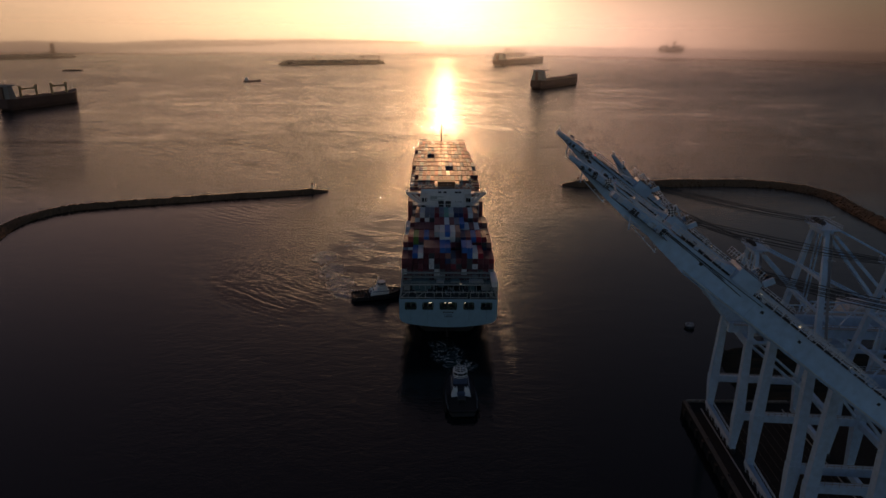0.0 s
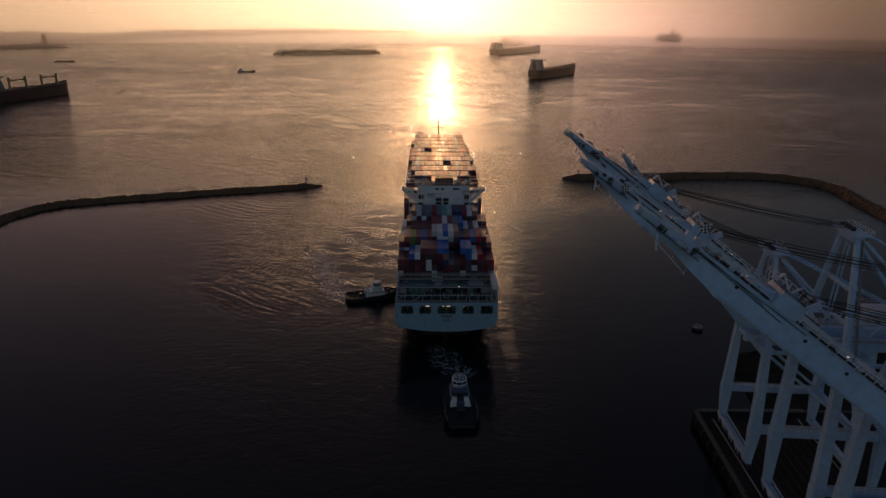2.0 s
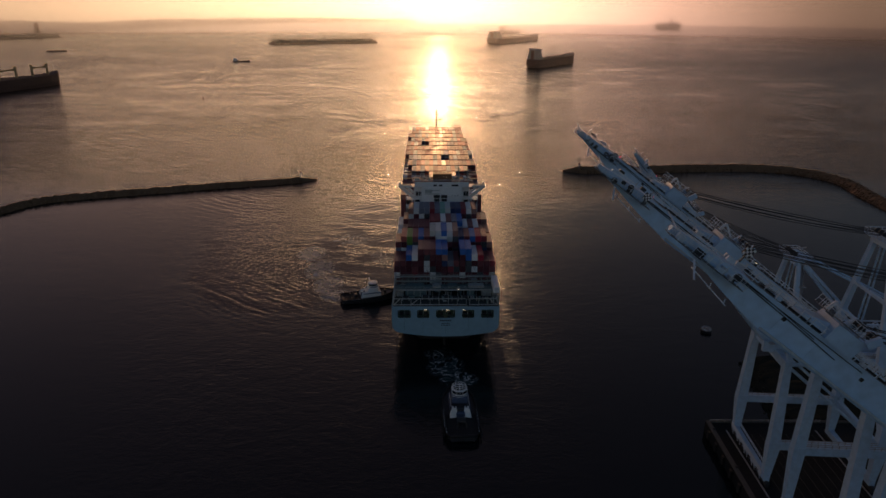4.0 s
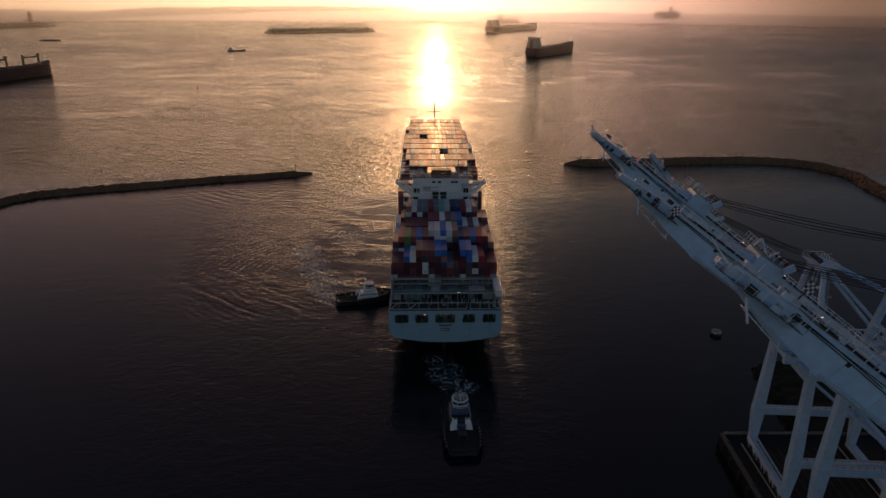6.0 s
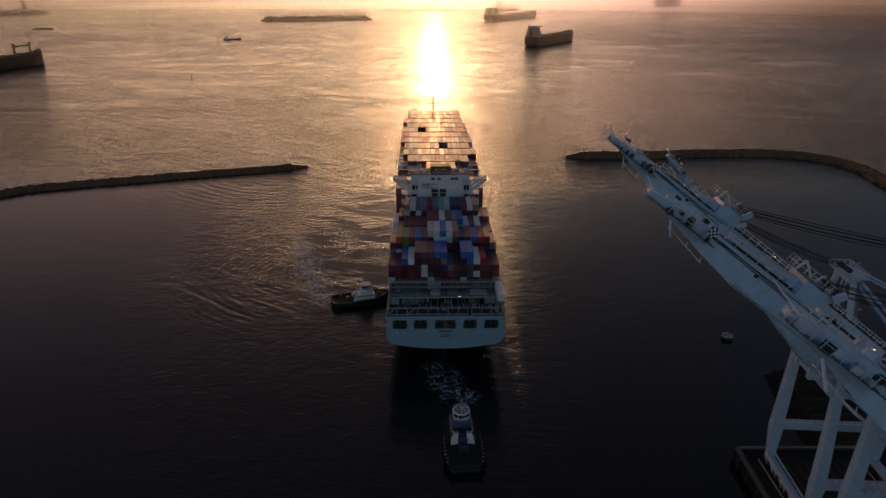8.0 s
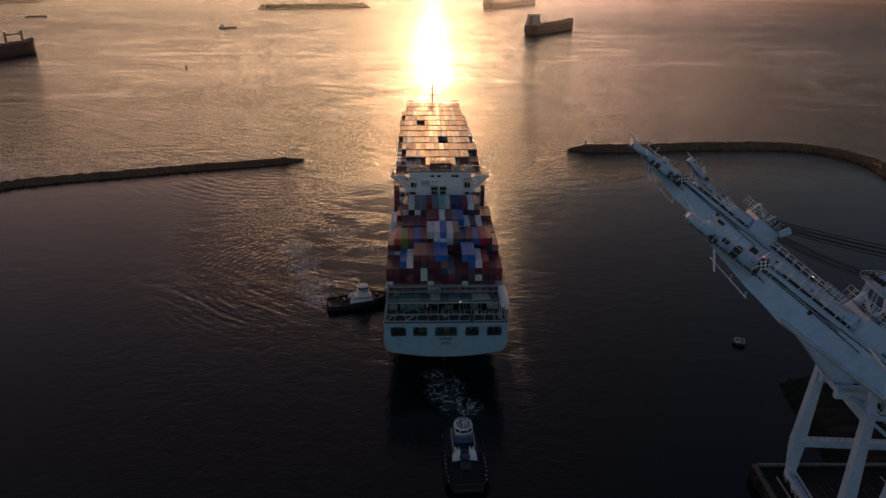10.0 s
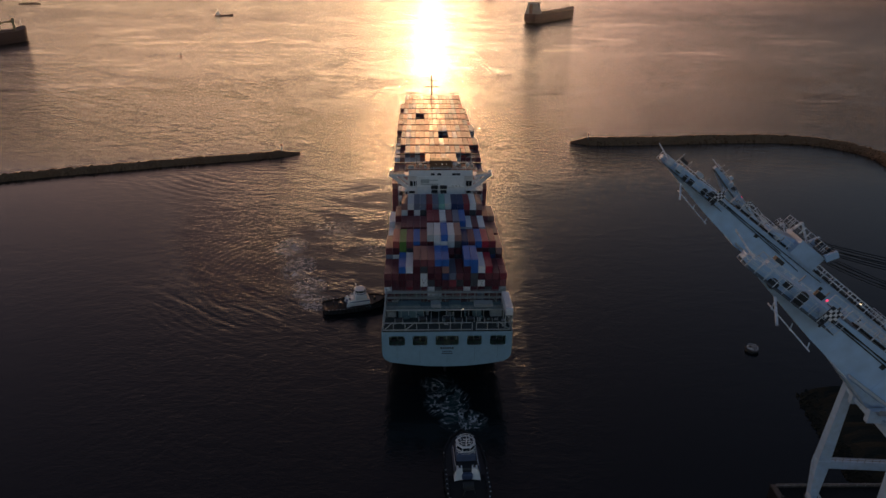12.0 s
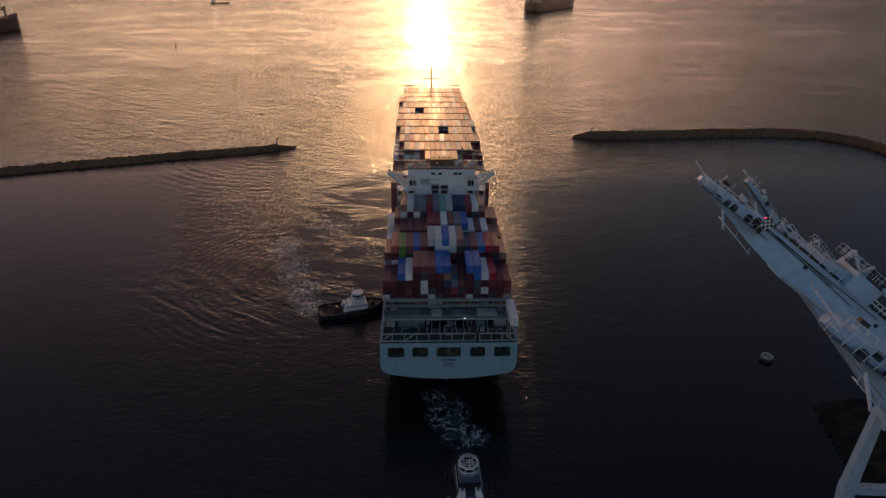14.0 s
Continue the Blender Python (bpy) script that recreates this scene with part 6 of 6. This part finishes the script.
def island(cx, cy, a, half, deep, label, palms, tower, seed):
    """A low walled island with a rocky edge, bushes, palms and a few towers."""
    r = random.Random(seed)
    m = pose(cx, cy, 0, 0, 0, a)
    t = thing("island", m, label, "island")
    bm = bmesh.new()
    rings = []
    n = 48
    for rr, z in ((1.0, -1.0), (0.985, 2.5), (0.95, 6), (0.9, 7.5)):
        rings.append([(half * rr * math.copysign(abs(math.cos(q)) ** 0.5, math.cos(q)) + r.uniform(-2, 2), deep * rr * math.copysign(abs(math.sin(q)) ** 0.7, math.sin(q)) + r.uniform(-1, 1), z + (r.uniform(-0.8, 0.8) if z > 0 else 0)) for q in [2 * math.pi * i / n for i in range(n)]])
    lofted(bm, rings)
    part("ground", bm, M_SAND, t, "brown rocky island edge")
    bm = bmesh.new()
    for k in range(int(half * 1.6)):
        x, y = r.uniform(-half * 0.9, half * 0.9), r.uniform(-deep * 0.8, deep * 0.8)
        s = r.uniform(4, 10)
        g = bmesh.ops.create_icosphere(bm, subdivisions=1, radius=s, matrix=Matrix.Translation((x, y, 7.5 + s * 0.3)) @ Matrix.Diagonal((1.2, 1, r.uniform(0.6, 1.1), 1)))
        for v in g["verts"]:
            v.co += Vector((r.uniform(-1, 1), r.uniform(-1, 1), r.uniform(-1, 1)))
    tagged(part("bushes", bm, M_LEAF, t, "dense dark scrub"), kind="stuff")
    bt, bl = bmesh.new(), bmesh.new()
    for k in range(palms):
        palm(bt, bl, r.uniform(-half * 0.92, half * 0.92), r.uniform(-deep * 0.7, deep * 0.7), 8, r.uniform(15, 27), r)
    if palms:
        tagged(part("palm_trunks", bt, M_SAND, t, "slender bare palm trunks"), kind="stuff")
        tagged(part("palm_fronds", bl, M_LEAF, t, "ragged dark palm fronds"), kind="stuff")
    else:
        bt.free(), bl.free()
    for x, h, w in tower:
        bm = bmesh.new()
        for sx in (-1, 1):
            for sy in (-1, 1):
                beam(bm, (x + sx * w, sy * w, 7), (x + sx * w * 0.5, sy * w * 0.5, 7 + h), w * 0.5)
        for k in range(5):
            box(bm, (x, 0, 7 + h * (k + 0.5) / 5), (w * (2 - k * 0.2), w * (2 - k * 0.2), h * 0.1))
        part("tower", bm, M_FARDECK, t, "tall brown drilling tower")


island(-500, 3015, 27, 248, 55, "low oil island with palms and scrub in the haze", 90, ((-90, 22, 3), (60, 16, 3)), 2)
island(-2060, 3200, 62, 330, 60, "low island with drilling towers near the coast", 40, ((210, 62, 8), (60, 25, 5), (-120, 30, 5)), 6)
island(-160, 4750, 2, 140, 30, "faint far island under the sun", 20, (), 9)

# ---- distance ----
# land in the far haze: the haze is put in as a dull orange emission
M_HAZE = mat("far_coast_haze_glow", (0.13, 0.10, 0.075), 0.95, grain=0.004, vary=0.3, bump=0.2)
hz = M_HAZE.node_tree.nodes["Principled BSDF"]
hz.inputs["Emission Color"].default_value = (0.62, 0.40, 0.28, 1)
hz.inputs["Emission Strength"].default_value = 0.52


def far_land(name, pts, label):
    """A long low ridge along a line: x, y, foot and height."""
    bm = bmesh.new()
    line = smooth_line([p[:3] for p in pts], 60)
    rings = []
    for i, p in enumerate(line):
        h = pts[0][3] + (pts[-1][3] - pts[0][3]) * i / len(line)
        h *= 1 + 0.25 * noise.noise(Vector((i * 0.13, 0, 0))) + 0.08 * noise.noise(Vector((i * 0.7, 3, 0)))
        o = Vector((p.x, p.y, 0)).normalized() * 20
        rings.append([p + Vector((0, 0, -4)), p + Vector((0, 0, h * 0.4)), p + o + Vector((0, 0, h)), p + o * 2 + Vector((0, 0, h * 0.5)), p + o * 2 + Vector((0, 0, -4))])
    lofted(bm, rings)
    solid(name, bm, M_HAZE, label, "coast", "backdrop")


far_land("coast_west", ((-3400, 2620, 0, 92), (-2810, 3230, 0, 90), (-2420, 3720, 0, 86), (-2330, 4000, 4, 82), (-2110, 4180, 10, 76), (-1640, 4390, 34, 60), (-1040, 4580, 56, 40), (-500, 4650, 64, 26), (-160, 4660, 66, 14)), "low coast behind the bay, its haze put in as glow")
far_land("breakwater_far", ((1900, 4250, 40, 3), (2350, 4000, 36, 5), (2750, 3720, 24, 6), (3150, 3380, 10, 6)), "thin far breakwater line, its haze put in as glow")


# the farthest sea and the fog bank over it: plain glowing sheets that thin out upwards into the sky
def fog_mat(name, levels, foot, left, middle, right, west, east):
    """levels: heights and how thick the fog is there; the glow from the west over the sun's bearing to the east."""
    m = bpy.data.materials.new(name)
    m.use_nodes = True
    n, l = m.node_tree.nodes, m.node_tree.links
    n.clear()
    co = n.new("ShaderNodeTexCoord")
    sep = n.new("ShaderNodeSeparateXYZ")
    l.new(co.outputs["Object"], sep.inputs[0])

    def between(src, a, b2, c, d):
        t = n.new("ShaderNodeMapRange")
        t.interpolation_type = "SMOOTHSTEP"
        for k, v in zip(("From Min", "From Max", "To Min", "To Max"), (a, b2, c, d)):
            t.inputs[k].default_value = v
        l.new(src, t.inputs["Value"])
        return t.outputs[0]

    # haze and the sun's glow in it are put into this emission
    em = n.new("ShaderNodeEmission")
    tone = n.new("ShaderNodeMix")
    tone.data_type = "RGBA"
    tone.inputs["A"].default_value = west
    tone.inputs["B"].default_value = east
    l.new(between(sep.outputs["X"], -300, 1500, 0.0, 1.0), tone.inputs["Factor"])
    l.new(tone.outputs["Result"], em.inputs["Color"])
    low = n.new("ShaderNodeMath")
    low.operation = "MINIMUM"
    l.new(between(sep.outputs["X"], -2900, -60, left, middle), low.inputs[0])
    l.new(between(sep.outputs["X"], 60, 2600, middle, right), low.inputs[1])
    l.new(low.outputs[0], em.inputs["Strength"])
    mix = n.new("ShaderNodeMixShader")
    soft = n.new("ShaderNodeMath")
    soft.operation = "MULTIPLY"
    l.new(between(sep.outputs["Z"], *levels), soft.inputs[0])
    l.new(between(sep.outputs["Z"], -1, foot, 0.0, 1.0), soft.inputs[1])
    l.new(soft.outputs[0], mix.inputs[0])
    l.new(n.new("ShaderNodeBsdfTransparent").outputs[0], mix.inputs[1])
    l.new(em.outputs[0], mix.inputs[2])
    l.new(mix.outputs[0], n.new("ShaderNodeOutputMaterial").inputs["Surface"])
    return m


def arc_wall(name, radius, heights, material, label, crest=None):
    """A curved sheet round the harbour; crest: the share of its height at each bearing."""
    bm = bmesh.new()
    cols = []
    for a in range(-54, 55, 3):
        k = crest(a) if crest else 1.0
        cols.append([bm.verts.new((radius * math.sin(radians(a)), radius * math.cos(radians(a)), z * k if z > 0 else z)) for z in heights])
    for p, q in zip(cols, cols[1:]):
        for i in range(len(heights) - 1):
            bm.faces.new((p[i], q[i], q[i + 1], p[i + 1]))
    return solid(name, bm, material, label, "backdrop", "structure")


arc_wall("backdrop_sea", 4560, (-1, 30, 66), fog_mat("farthest_sea_glow", (52, 66, 0.93, 0.3), 12, 0.5, 1.4, 0.12, (1.0, 0.66, 0.44, 1), (1.0, 0.62, 0.48, 1)), "glowing backdrop sheet in place of the farthest sea",
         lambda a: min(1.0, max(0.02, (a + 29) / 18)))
arc_wall("backdrop_fog", 4720, (0, 60, 120, 180, 240, 320, 420, 560, 760), fog_mat("far_sea_fog_glow", (90, 660, 0.8, 0.0), 8, 1.0, 3.4, 0.28, (1.0, 0.715, 0.42, 1), (1.0, 0.62, 0.46, 1)), "glowing backdrop sheet in place of the far fog bank")


# thin mist over the roads, which scatters the sun's light forward
def mist(radius, thick):
    m = bpy.data.materials.new("sea_mist")
    m.use_nodes = True
    n, l = m.node_tree.nodes, m.node_tree.links
    n.clear()
    co = n.new("ShaderNodeTexCoord")
    sep = n.new("ShaderNodeSeparateXYZ")
    l.new(co.outputs["Object"], sep.inputs[0])
    ramp = n.new("ShaderNodeValToRGB")
    ramp.color_ramp.interpolation = "EASE"
    e = ramp.color_ramp.elements
    e[0].position, e[0].color = 0.0, (0, 0, 0, 1)
    e[1].position, e[1].color = 1.0, (0, 0, 0, 1)
    for p in (0.09, 0.55):
        e.new(p).color = (thick, thick, thick, 1)
    up = n.new("ShaderNodeMath")
    up.operation = "MULTIPLY"
    up.inputs[1].default_value = 1 / 260
    l.new(sep.outputs["Z"], up.inputs[0])
    l.new(up.outputs[0], ramp.inputs[0])
    drops = n.new("ShaderNodeBsdfRefraction")
    drops.inputs["Color"].default_value = (1.0, 0.97, 0.94, 1)
    drops.inputs["Roughness"].default_value = 0.55
    drops.inputs["IOR"].default_value = 1.33
    mix = n.new("ShaderNodeMixShader")
    l.new(ramp.outputs[0], mix.inputs[0])
    l.new(n.new("ShaderNodeBsdfTransparent").outputs[0], mix.inputs[1])
    l.new(drops.outputs[0], mix.inputs[2])
    l.new(mix.outputs[0], n.new("ShaderNodeOutputMaterial").inputs["Surface"])
    arc_wall("mist", radius, (0, 60, 130, 200, 260), m, "thin sea mist hanging over the anchorage")


for radius, thick in ((1000, 0.03), (1600, 0.05), (2300, 0.10), (3000, 0.15), (3600, 0.22), (4100, 0.28), (4430, 0.34)):
    mist(radius, thick)
